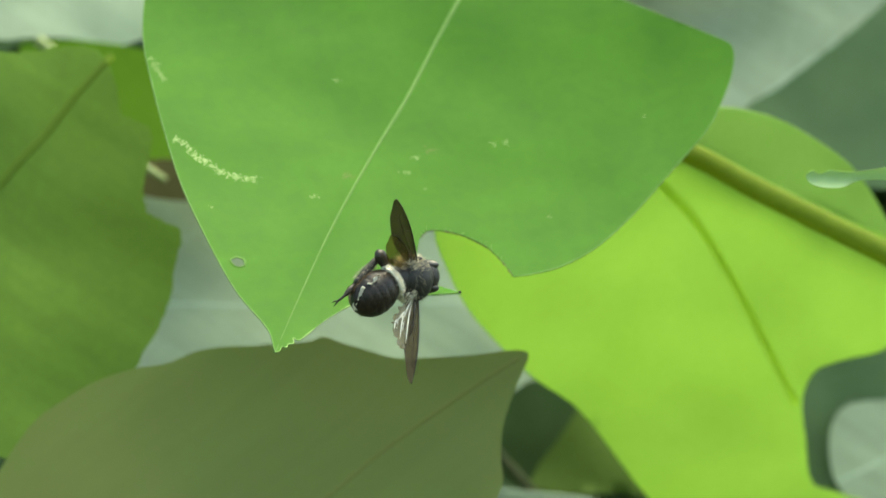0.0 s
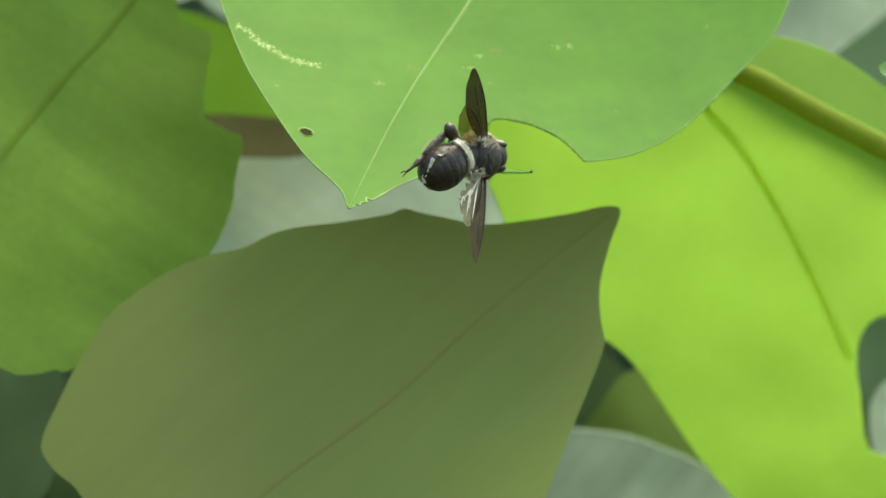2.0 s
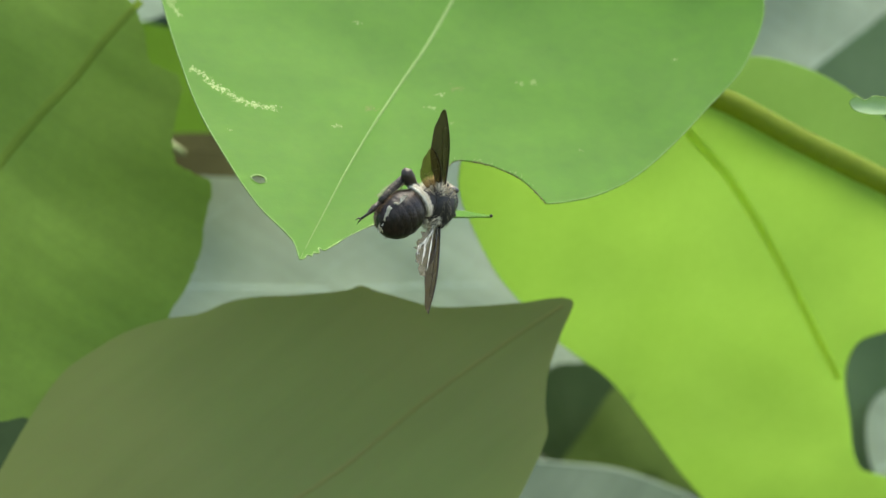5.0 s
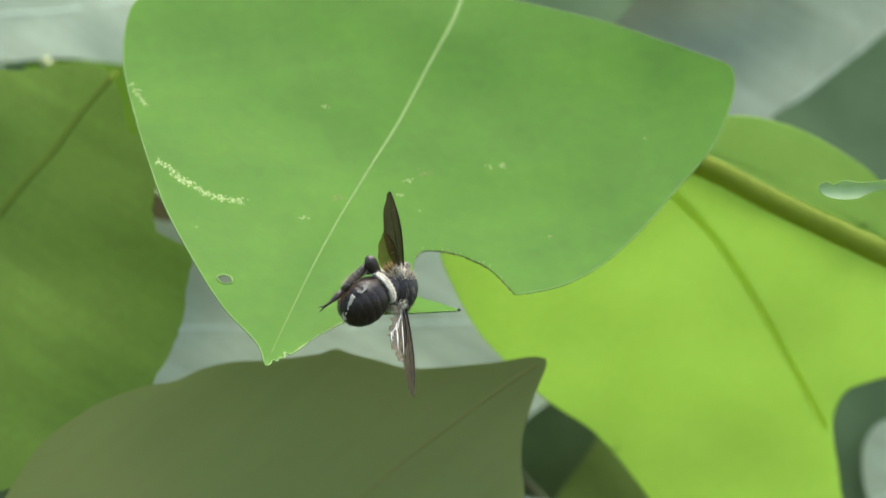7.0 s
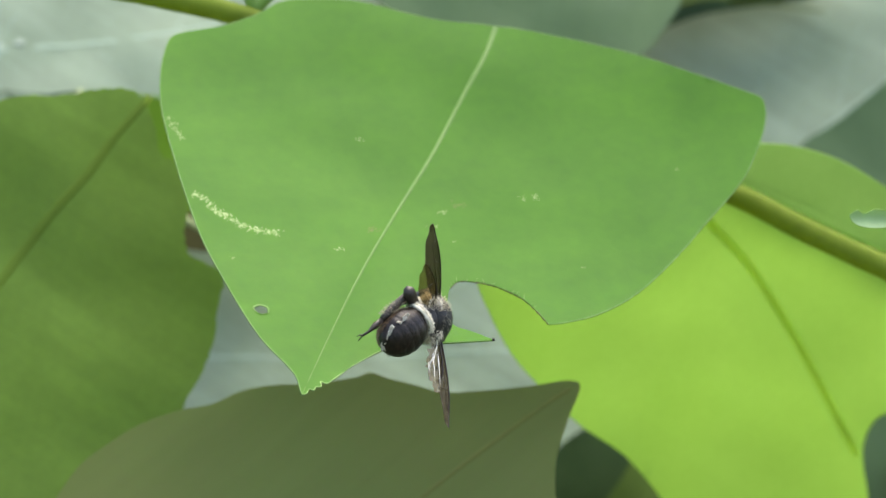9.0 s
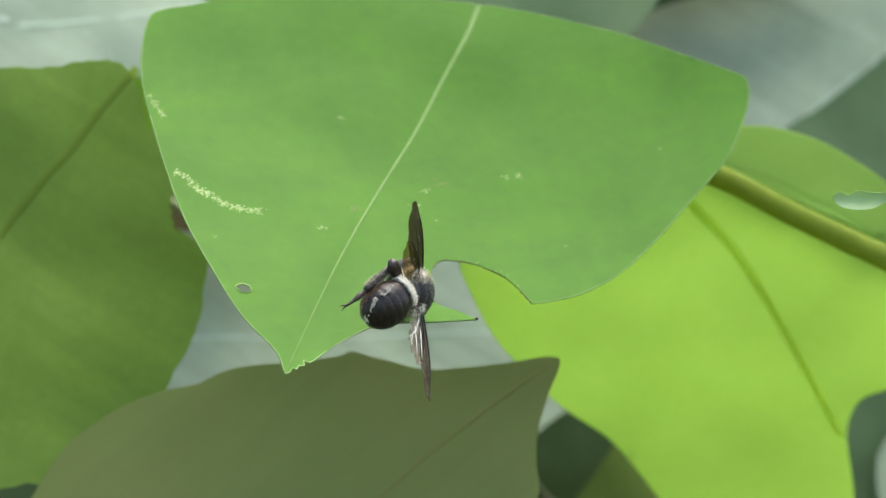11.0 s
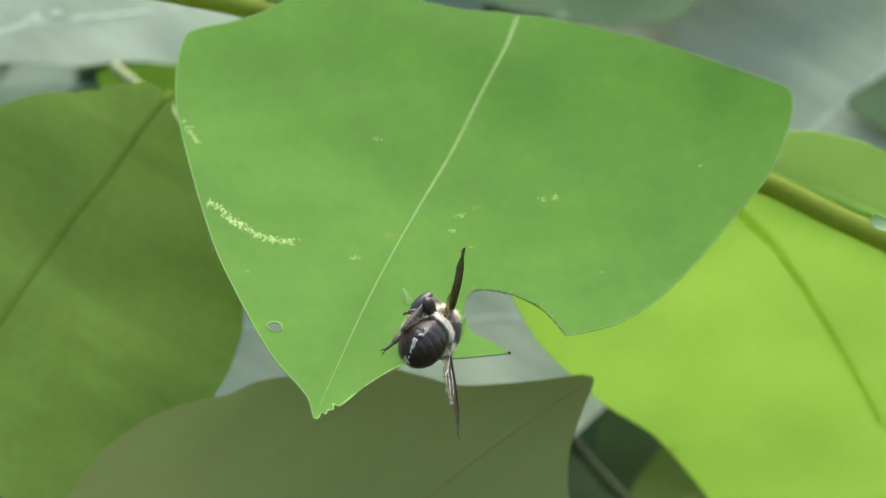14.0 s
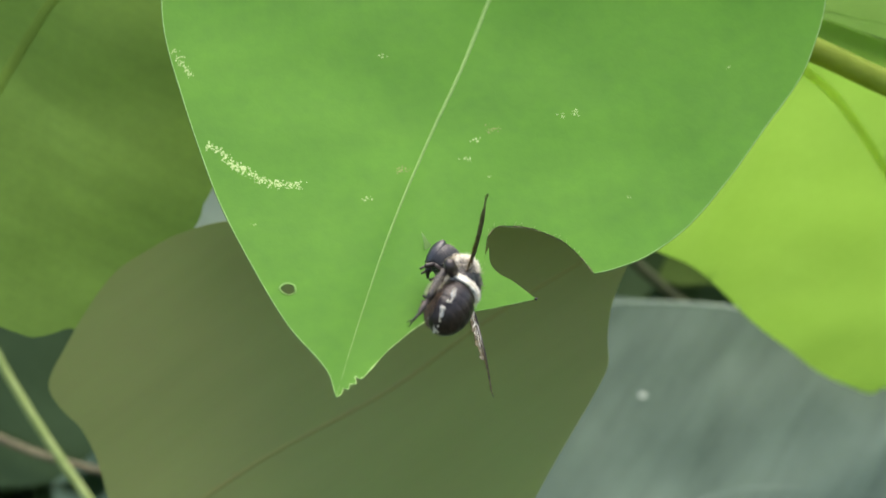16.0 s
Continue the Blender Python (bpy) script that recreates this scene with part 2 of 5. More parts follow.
def smooth_line(points, n=4, closed=False):
    """A curve through the points (centripetal-like, by cubic pieces)."""
    p = [np.array(q, float) for q in points]
    out, k = [], len(p)
    for i in range(k if closed else k - 1):
        a, b = p[i], p[(i + 1) % k]
        z = p[i - 1] if closed or i else 2 * a - b
        c = p[(i + 2) % k] if closed or i + 2 < k else 2 * b - a
        h = np.linalg.norm(b - a) + 1e-9
        m0 = (b - z) / (np.linalg.norm(b - a) + np.linalg.norm(a - z) + 1e-9) * h
        m1 = (c - a) / (np.linalg.norm(c - b) + np.linalg.norm(b - a) + 1e-9) * h
        for j in range(n):
            s = j / n
            out.append((2 * s**3 - 3 * s**2 + 1) * a + (s**3 - 2 * s**2 + s) * m0 + (3 * s**2 - 2 * s**3) * b + (s**3 - s**2) * m1)
    if not closed:
        out.append(p[-1])
    return out


def inside(q, loop):
    x, y, hit = q[0], q[1], False
    for (ax, ay), (bx, by) in zip(loop, loop[1:] + loop[:1]):
        if (ay > y) != (by > y) and x < (bx - ax) * (y - ay) / (by - ay) + ax:
            hit = not hit
    return hit


def blade(name, loop, height, material, parent, step=2.5, thick=0.35, holes=(), label=""):
    """A leaf blade from its outline (millimetres): a fine net of triangles on a curved sheet, with thickness."""
    loops = [[tuple(q) for q in loop]] + [list(h) for h in holes]
    verts, edges = [], []
    for lp in loops:
        base = len(verts)
        verts += [Vector(q) for q in lp]
        edges += [(base + i, base + (i + 1) % len(lp)) for i in range(len(lp))]
    arr = np.array([v[:] for v in verts])
    lo, hi = arr.min(0), arr.max(0)
    r = random.Random(7)
    y, odd = lo[1] + step * 0.5, 0
    while y < hi[1]:
        x = lo[0] + step * (0.3 + 0.5 * odd)
        while x < hi[0]:
            q = (x + r.uniform(-0.2, 0.2) * step, y + r.uniform(-0.2, 0.2) * step)
            if np.min(np.sum((arr - q) ** 2, 1)) > (0.45 * step) ** 2 and inside(q, loops[0]):
                verts.append(Vector(q))
            x += step
        y, odd = y + step * 0.87, 1 - odd
    flat, _, faces, _, _, _ = delaunay_2d_cdt(verts, edges, [], 1, 1e-4)
    good = []
    for f in faces:
        c = sum((flat[i] for i in f), Vector((0, 0))) / len(f)
        if inside(c, loops[0]) and not any(inside(c, h) for h in loops[1:]):
            a, b, d = (flat[i] for i in f[:3])
            good.append(tuple(f) if (b - a).cross(d - a) > 0 else tuple(reversed(f)))
    n = len(flat)
    top = [(v[0] * MM, v[1] * MM, height(v[0], v[1]) * MM) for v in flat]
    low = [(a, b, c - thick * MM) for a, b, c in top]
    seen = {}
    for f in good:
        for a, b in zip(f, f[1:] + f[:1]):
            seen[(a, b)] = True
    rim = [(a, b) for a, b in seen if (b, a) not in seen]
    wall, faces, at = [], good + [tuple(i + n for i in reversed(f)) for f in good], {}
    for i in sorted({i for e in rim for i in e}):
        at[i] = 2 * n + len(wall)
        wall += [top[i], low[i]]
    faces += [(at[b], at[a], at[a] + 1, at[b] + 1) for a, b in rim]
    return mesh_object(name, top + low + wall, faces, material, parent, label)


def tube(bm, points, radii, sides=8, flat=1.0, caps=True):
    """A tapered tube along points; flat squeezes it along the local z axis."""
    pts = [Vector(p) for p in points]
    rings = []
    side = None
    for i, p in enumerate(pts):
        d = (pts[min(i + 1, len(pts) - 1)] - pts[max(i - 1, 0)]).normalized()
        if side is None:
            side = d.cross(Vector((0, 0, 1)) if abs(d.z) < 0.9 else Vector((0, 1, 0))).normalized()
        side = (side - d * side.dot(d)).normalized()
        up = side.cross(d)
        rings.append([bm.verts.new(p + (side * math.cos(2 * math.pi * k / sides) + up * math.sin(2 * math.pi * k / sides) * flat) * radii[i]) for k in range(sides)])
    for a, b in zip(rings, rings[1:]):
        for k in range(sides):
            bm.faces.new((a[k], a[(k + 1) % sides], b[(k + 1) % sides], b[k]))
    if caps:
        bm.faces.new(list(reversed(rings[0])))
        bm.faces.new(rings[-1])
    return bm


def ellipsoid(bm, centre, radii, u=24, v=16, turn=None, shape=None):
    made = bmesh.ops.create_uvsphere(bm, u_segments=u, v_segments=v, radius=1.0)["verts"]
    m = Euler(turn).to_matrix() if turn else Matrix.Identity(3)
    for w in made:
        c = w.co.copy()
        if shape:
            c = shape(c)
        w.co = Vector(centre) * MM + (m @ Vector((c.x * radii[0], c.y * radii[1], c.z * radii[2]))) * MM
    return made


def vein(name, line, height, parent, material, r0, r1, label="", lift=0.05, n=5, flat=0.22):
    """A tapered rib that lies in the blade's surface."""
    pts = smooth_line(line, n)
    k = len(pts)
    bm = bmesh.new()
    strips = []
    for i, p in enumerate(pts):
        d = pts[min(i + 1, k - 1)] - pts[max(i - 1, 0)]
        side = np.array([-d[1], d[0]]) / (np.linalg.norm(d) + 1e-9)
        r = r0 + (r1 - r0) * i / (k - 1)
        strip = []
        for c in range(7):
            a = math.pi * c / 6
            q = p + side * r * math.cos(a)
            strip.append(bm.verts.new((q[0] * MM, q[1] * MM, (height(q[0], q[1]) + lift - 0.04 + (r * flat + 0.07) * math.sin(a)) * MM)))
        strips.append(strip)
    for a, b in zip(strips, strips[1:]):
        for c in range(6):
            bm.faces.new((a[c], b[c], b[c + 1], a[c + 1]))
    return part(name, bm, material, parent, label)


def add_petiole(parent, line, height, rib):
    """A short stalk that joins the thick end of the midrib from behind."""
    a, b = (np.array(line[0]), np.array(line[1])) if rib[0] >= rib[1] else (np.array(line[-1]), np.array(line[-2]))
    d = (b - a) / np.linalg.norm(b - a)
    bm = bmesh.new()
    run = [(a + d * s, -z) for s, z in ((6.0, 0.4), (7.5, 4.0), (9.0, 12.0), (9.5, 24.0))]
    tube(bm, [(p[0] * MM, p[1] * MM, (height(p[0], p[1]) + z) * MM) for p, z in run], [0.8 * MM, 0.9 * MM, 1.0 * MM, 1.1 * MM], 8)
    part("petiole", bm, M_STEM, parent, "green leaf stalk")


def side_veins(line, loop, height, parent, material, count=7, radius=0.14, slope=0.9, seed=3, lean=0.03):
    """Pairs of thin side ribs that arch from the midrib to the margin, low strips that stand just proud of the skin."""
    r = random.Random(seed)
    pts = smooth_line(line, 8)
    for i in range(count):
        k = int((i + 0.6) / (count + 0.4) * (len(pts) - 2)) + 1
        p, d = pts[k], pts[k + 1] - pts[k - 1]
        d = d / np.linalg.norm(d)
        for s in (-1, 1):
            q, way, run = np.array(p), d * slope + s * np.array([-d[1], d[0]]), [np.array(p)]
            way = way / np.linalg.norm(way)
            for _ in range(60):
                way = way + d * lean + np.array([r.uniform(-0.04, 0.04), r.uniform(-0.04, 0.04)])
                way = way / np.linalg.norm(way)
                q = q + way * 1.6
                if not inside(q, loop):
                    break
                run.append(q)
            if len(run) > 4:
                run = run[:-1]
                bm, strips = bmesh.new(), []
                for j, a in enumerate(run):
                    b = run[min(j + 1, len(run) - 1)] - run[max(j - 1, 0)]
                    side = np.array([-b[1], b[0]]) / (np.linalg.norm(b) + 1e-9) * radius * (1 - 0.75 * j / len(run))
                    strips.append([bm.verts.new((c[0] * MM, c[1] * MM, (height(c[0], c[1]) + z) * MM)) for c, z in ((a - side, 0.0), (a, 0.035), (a + side, 0.0))])
                for a, b in zip(strips, strips[1:]):
                    for c in (0, 1):
                        bm.faces.new((a[c], a[c + 1], b[c + 1], b[c]))
                part("side_vein", bm, material, parent)


def loop_of(profile, n=4, ragged=0.0, seed=1):
    r = random.Random(seed)
    return [(p[0] + r.uniform(-ragged, ragged), p[1] + r.uniform(-ragged, ragged)) for p in smooth_line(profile, n, True)]


def waves(bow_x, bow_y, ripple, seed, cx=0.0, cy=0.0, twist=0.0):
    """A gently cupped and rippled sheet (millimetres)."""
    def height(x, y):
        w = noise.noise(Vector((x / 23 + seed * 7.1, y / 23, seed))) * ripple
        return bow_x * ((x - cx) / 40) ** 2 + bow_y * ((y - cy) / 40) ** 2 + w + twist * min(0.0, x - cx) ** 2 * (y - cy)
    return height


def thing(name, m, label, category, group=""):
    ob = new(name)
    ob.empty_display_size = 0.01
    ob.matrix_world = m
    return tagged(ob, label, category, group)


LEAVES = "broad leaves of the shrub"


def broad_leaf(m, profile, midrib, material, vein_material, label, bow=(0.0, 0.0), ripple=0.8, seed=1, rib=(0.7, 0.25), veins=6, ragged=0.0, step=3.0, vein_radius=0.14, centre=(0, 0), lift=0.0, twist=0.0):
    ob = thing("leaf", m, label, "leaf", LEAVES)
    loop = loop_of(profile, 4, ragged, seed)
    h = waves(bow[0], bow[1], ripple, seed, *centre, twist)
    blade("blade", loop, h, material, ob, step)
    vein("midrib", midrib, h, ob, vein_material, rib[0], rib[1], lift=lift, flat=0.12)
    add_petiole(ob, midrib, h, rib)
    if veins:
        side_veins(midrib, loop, h, ob, vein_material, veins, vein_radius, 0.8, seed)
    return ob


# ---- ground and far foliage ----
def ground():
    bm = bmesh.new()
    bmesh.ops.create_grid(bm, x_segments=60, y_segments=60, size=1.0)
    for v in bm.verts:
        d = v.co.length
        v.co *= 1.0 + 150.0 * d**4
        v.co.z = noise.noise(v.co * 2.0) * 0.03
    me = bpy.data.meshes.new("ground")
    bm.to_mesh(me)
    bm.free()
    me.materials.append(M_SOIL)
    tagged(new("ground", me), "dark weedy soil under the shrub", "ground", kind="structure")


def leaf_cloud(places, material, label, seed, size_range, spread=(40, 110)):
    """Many heart-shaped leaves, each a folded sheet of its own."""
    r = random.Random(seed)
    verts, faces = [], []
    for at in places:
        turn = Euler((radians(r.uniform(*spread)), radians(r.uniform(-35, 35)), radians(r.uniform(-60, 60)))).to_matrix()
        size = r.uniform(*size_range)
        ring = []
        for k in range(18):
            a = 2 * math.pi * k / 18
            x, y = math.cos(a) * 0.8, math.sin(a) * (1.0 + 0.35 * max(0.0, math.sin(a)) ** 6)
            ring.append(at + turn @ Vector((x * size, y * size, (x * x * 0.25 - y * y * 0.15) * size)))
        base = len(verts)
        mid = [at + turn @ Vector((0, y * size, -0.15 * y * y * size)) for y in (-0.6, 0.0, 0.6)]
        verts += [tuple(v) for v in ring + mid]
        for k in range(18):
            y = math.sin(2 * math.pi * (k + 0.5) / 18)
            c = base + 18 + (0 if y < -0.34 else 2 if y > 0.34 else 1)
            faces.append((base + k, base + (k + 1) % 18, c))
        faces += [(base + 9, base + 18 + 1, base + 18), (base, base + 18, base + 19), (base, base + 19, base + 20), (base + 9, base + 20, base + 19)]
    tagged(mesh_object("shrub_foliage", verts, faces, material, smooth=False), label, "foliage", kind="stuff")


def far_foliage():
    """Dense leaves deep inside the shrub, behind those that can be told apart, and its skirts down to the ground."""
    r = random.Random(11)
    core = lambda: Vector((r.uniform(-0.45, 0.45), r.uniform(0.29, 0.62), 1.2 + r.uniform(-0.55, 0.25)))

    def skirt():
        while True:
            v = Vector((r.uniform(-1, 1), r.uniform(-1, 1), r.uniform(-1, 1)))
            if 0.5 < v.length < 1.0 + 0.15 * noise.noise(v * 3):
                q = Vector((v.x * 1.0, 0.62 + v.y * 0.5, 0.72 + v.z * 0.72))
                if q.z > 0.05 and (q.y > 0.33 or q.z < 0.85):
                    return q

    leaf_cloud([core() for _ in range(220)], M_TEAL, "deep green leaves inside the shrub", 12, (0.045, 0.08))
    leaf_cloud([core() for _ in range(420)], M_DARK, "leaves inside the shrub with shade put in their dark colour", 13, (0.045, 0.08))
    leaf_cloud([skirt() for _ in range(1500)], M_TEAL, "deep green leaves of the shrub", 14, (0.04, 0.075), (10, 80))
    litter = [Vector((r.gauss(0, 0.9), 0.5 + r.gauss(0, 0.8), 0.035 + 0.02 * r.random())) for _ in range(1400)]
    leaf_cloud(litter, M_LITTER, "fallen brown leaves under the shrub", 15, (0.025, 0.05), (-25, 25))


ground()
far_foliage()

# ---- leaves that hang still behind ----
grey_leaf = broad_leaf(pose(-0.0900, 0.1850, 1.2600, 73.4, 1.6, 5.2),
     [(-72.8, 3.2), (-39.8, -0.2), (-28.3, -0.9), (-20.1, 0.2), (-6.9, 0.7), (3.1, -1.5), (26.1, 8.6), (63.0, 26.0), (87.2, 27.8), (104.6, 35.4), (97.7, 56.5), (65.9, 62.8), (6.7, 63.9), (-77.3, 52.0)],
     [(-64.7, 6.0), (-40.6, 12.4), (8.8, 20.9), (62.8, 39.3)],
     M_PALE, M_VEIN_GREY, 'pale grey-green leaf with a light midrib', (0.5, 0.5), 2.0, 11, (0.7, 0.3), 5, step=5.0)
broad_leaf(pose(0.0300, 0.1900, 1.2900, 73.3, -0.0, 0.0),
     [(-53.4, 4.2), (-39.8, -8.9), (-9.6, -19.1), (24.6, -21.0), (35.0, -11.9), (41.5, 3.9), (25.1, 21.0), (-26.2, 25.0), (-50.2, 17.5)],
     [(-39.9, 15.5), (-9.4, -3.4), (23.9, -16.8)],
     M_MOSS, M_MOSS, 'dull green leaf high in the shrub', (0.5, 0.5), 2.0, 12, (0.7, 0.3), 0, step=5.0)
broad_leaf(pose(0.1100, 0.2500, 1.2600, 78.7, -1.1, -5.5),
     [(-51.3, 23.2), (-30.1, 34.5), (-11.0, 38.8), (11.7, 40.9), (64.1, 47.8), (70.3, 4.0), (50.3, -26.1), (22.6, -36.8), (-13.5, -28.2), (-40.6, -2.1)],
     [(-23.0, -35.6), (4.5, -13.2), (37.6, 12.0), (67.0, 35.7)],
     M_PALE, M_VEIN_GREY, 'large pale grey-green leaf with a light midrib', (0.5, 0.5), 2.0, 13, (0.7, 0.3), 5, step=5.0)
broad_leaf(pose(0.1400, 0.2360, 1.2400, 78.7, -1.1, -5.5),
     [(-24.5, 8.7), (-10.9, 18.8), (5.8, 31.8), (40.2, 55.3), (45.6, 5.0), (26.4, -17.0), (3.2, -12.6), (-8.4, -2.9)],
     [(1.9, -10.7), (19.6, 15.3), (37.9, 47.5)],
     M_MOSS, M_MOSS, 'deep green leaf beside the pale leaf', (0.5, 0.5), 1.0, 14, (0.7, 0.3), 0, step=5.0)
broad_leaf(pose(0.0000, 0.1950, 1.2000, 76.5, -0.0, 0.0),
     [(-106.7, 35.1), (-55.5, 41.6), (-12.3, 39.0), (39.9, 11.8), (55.3, -26.3), (50.4, -38.7), (39.9, -40.6), (23.0, -54.1), (6.2, -61.1), (-77.1, -65.8), (-103.8, -25.8)],
     [(-99.0, -20.6), (-68.9, -18.6), (-28.3, -18.5), (29.6, -17.8), (50.1, -33.3)],
     M_PALE, M_VEIN_GREY, 'broad pale grey-green leaf deep in the shrub', (0.5, 0.5), 2.0, 15, (0.7, 0.3), 5, step=5.0)
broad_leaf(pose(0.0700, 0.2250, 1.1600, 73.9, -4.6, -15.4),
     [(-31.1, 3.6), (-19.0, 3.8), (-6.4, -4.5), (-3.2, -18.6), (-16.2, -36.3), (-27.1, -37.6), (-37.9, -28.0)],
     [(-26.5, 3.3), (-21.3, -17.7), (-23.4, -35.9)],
     M_DARK, M_DARK, 'leaf under the lime leaf with shade put in its dark colour', (0.5, 0.5), 2.0, 16, (0.7, 0.3), 0, step=5.0)
broad_leaf(pose(0.0900, 0.2120, 1.1400, 78.9, 2.2, 10.9),
     [(-47.6, -14.9), (-38.3, 1.1), (-28.0, 14.0), (-8.4, 13.2), (25.0, -14.0), (28.2, -31.6), (11.4, -23.3), (-12.8, -16.8)],
     [(-45.7, -14.0), (-21.8, -1.7), (15.3, -19.7)],
     M_UNDER, M_UNDER, 'olive-green leaf half hidden under the lime leaf', (0.5, 0.5), 2.0, 17, (0.7, 0.3), 0, step=5.0)
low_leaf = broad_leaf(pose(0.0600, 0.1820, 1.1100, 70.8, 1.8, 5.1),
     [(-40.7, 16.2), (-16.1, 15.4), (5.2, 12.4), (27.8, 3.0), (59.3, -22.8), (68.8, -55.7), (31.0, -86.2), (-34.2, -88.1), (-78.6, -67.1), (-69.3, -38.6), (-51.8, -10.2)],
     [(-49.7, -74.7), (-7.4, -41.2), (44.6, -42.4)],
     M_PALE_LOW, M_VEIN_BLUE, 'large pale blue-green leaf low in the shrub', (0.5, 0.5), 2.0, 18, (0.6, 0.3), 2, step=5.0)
broad_leaf(pose(0.1300, 0.2050, 1.1700, 84.4, -1.1, -11.2),
     [(-8.9, 8.2), (18.4, 18.6), (37.9, -0.5), (33.3, -42.9), (0.1, -48.4), (-12.8, -19.5)],
     [(-8.1, -43.4), (10.9, -16.0), (33.2, 8.1)],
     M_MOSS, M_MOSS, 'deep green leaf behind the lime leaf', (0.5, 0.5), 2.0, 19, (0.7, 0.3), 0, step=5.0)
broad_leaf(pose(-0.1100, 0.1700, 1.1400, 78.9, 2.2, 10.9),
     [(-56.0, 37.6), (-23.8, 31.1), (2.0, 15.3), (5.0, -14.1), (-9.5, -42.4), (-29.2, -54.0), (-61.3, -41.9)],
     [(-57.2, -3.7), (-26.4, -8.8), (1.2, 2.4)],
     M_SHADE, M_SHADE, 'deep green leaf in the shade', (0.5, 0.5), 2.0, 20, (0.7, 0.3), 0, step=5.0)
broad_leaf(pose(-0.0550, 0.1580, 1.2185, 84.0, 0.0, 4.0),
     [(-27.0, 3.0), (-16.0, 5.6), (0.0, 6.0), (16.0, 4.6), (28.0, 0.0), (16.0, -5.4), (0.0, -6.2), (-14.0, -5.6), (-24.0, -2.6)],
     [(-24.0, 1.6), (0.0, 0.6), (25.0, -0.4)],
     M_WITHER, M_WITHER, 'narrow withered brown leaf in the shade', (0.5, 0.3), 1.2, 24, (0.5, 0.25), 0, step=3.0)
broad_leaf(pose(-0.0920, 0.1790, 1.2450, 72.0, 0.0, 0.0),
     [(-22.0, 14.0), (-9.0, 16.2), (4.0, 15.6), (20.0, 13.0), (36.0, 6.0), (48.0, -8.0), (50.0, -26.0), (36.0, -30.0), (14.0, -28.0), (0.0, -18.0), (-10.0, -8.0)],
     [(-14.0, 6.6), (14.0, -6.0), (46.0, -26.0)],
     M_GAP, M_GAP, 'yellow-green leaf in the gap behind a stalk', (0.5, 0.5), 0.8, 22, (0.5, 0.25), 0, step=3.0)
broad_leaf(pose(0.0600, 0.2400, 1.3100, 73.3, -0.0, 0.0),
     [(-47.1, -6.2), (-19.7, -16.9), (2.3, -18.2), (26.3, -13.6), (54.1, -9.1), (69.6, 1.6), (56.2, 24.6), (-18.7, 24.9), (-56.3, 8.2)],
     [(-52.6, 4.1), (-1.1, -8.4), (62.7, -18.8)],
     M_OLIVE, M_OLIVE, 'dark leaf in the shade at the top', (0.5, 0.5), 2.0, 23, (0.7, 0.3), 0, step=5.0)
# Small dark sheet that peeks over the olive leaf's rim.
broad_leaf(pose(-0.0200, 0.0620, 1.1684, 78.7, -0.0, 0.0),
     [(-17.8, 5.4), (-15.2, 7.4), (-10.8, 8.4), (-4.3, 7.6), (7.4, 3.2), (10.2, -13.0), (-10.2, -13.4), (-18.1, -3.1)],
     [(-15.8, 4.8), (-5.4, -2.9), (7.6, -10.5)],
     M_DARK, M_DARK, 'small dark leaf-shaped sheet behind the olive leaf', (0.5, 0.5), 1.0, 31, (0.5, 0.3), 0, step=4.0)
broad_leaf(pose(0.1400, 0.1960, 1.1600, 84.3, -0.0, 0.0),
     [(-5.1, -13.9), (1.1, -5.2), (22.1, -6.6), (28.5, -28.8), (12.6, -41.0), (-2.8, -31.0)],
     [(-2.8, -29.3), (11.2, -22.2), (25.4, -11.7)],
     M_PALE, M_VEIN_GREY, 'pale grey leaf behind the lime leaf', (0.5, 0.5), 1.0, 32, (0.5, 0.3), 0, step=4.0)
broad_leaf(pose(0.0600, 0.2680, 1.2700, 78.7, -0.0, 0.0),
     [(-61.1, 27.6), (-20.8, 32.4), (20.7, 21.3), (23.3, -10.1), (9.6, -27.1), (-22.3, -24.4), (-54.0, -6.1)],
     [(-59.3, 23.6), (-21.5, 4.8), (19.2, -19.7)],
     M_PALE, M_VEIN_GREY, 'pale leaf far back in the shrub', (0.5, 0.5), 1.5, 33, (0.6, 0.3), 0, step=5.0)

bm = bmesh.new()
for x, y, a, b in ((-36.6, 15.2, 1.7, 1.2), (-42.6, 13.6, 1.5, 1.4), (-44.6, 12.4, 1.2, 0.9)):
    ellipsoid(bm, (x, y, waves(0.5, 0.5, 2.0, 11)(x, y)), (a, b, 0.2), 12, 8)
part("pale_spot", bm, M_DROPPING, grey_leaf, "small pale droppings on the leaf")
spot = (-24.0, -11.3)
bm = bmesh.new()
ellipsoid(bm, (spot[0], spot[1], waves(0.5, 0.5, 2.0, 18)(*spot)), (1.9, 0.9, 0.15), 12, 8)
part("pale_spot", bm, M_DROPPING, low_leaf, "small pale dropping on the leaf")
# Folded rim; the highlight along it is put in as pale grey.
bm = bmesh.new()
rim = smooth_line([(-40.7, 16.2), (-16.1, 15.4), (5.2, 12.4), (27.8, 3.0), (59.3, -22.8)], 6)
tube(bm, [(p[0] * MM, p[1] * MM, (waves(0.5, 0.5, 2.0, 18)(p[0], p[1]) - 0.1) * MM) for p in rim], [0.3 * MM] * len(rim), 6)
part("margin", bm, M_VEIN_GREY, low_leaf, "turned-up margin with its highlight put in pale colour")

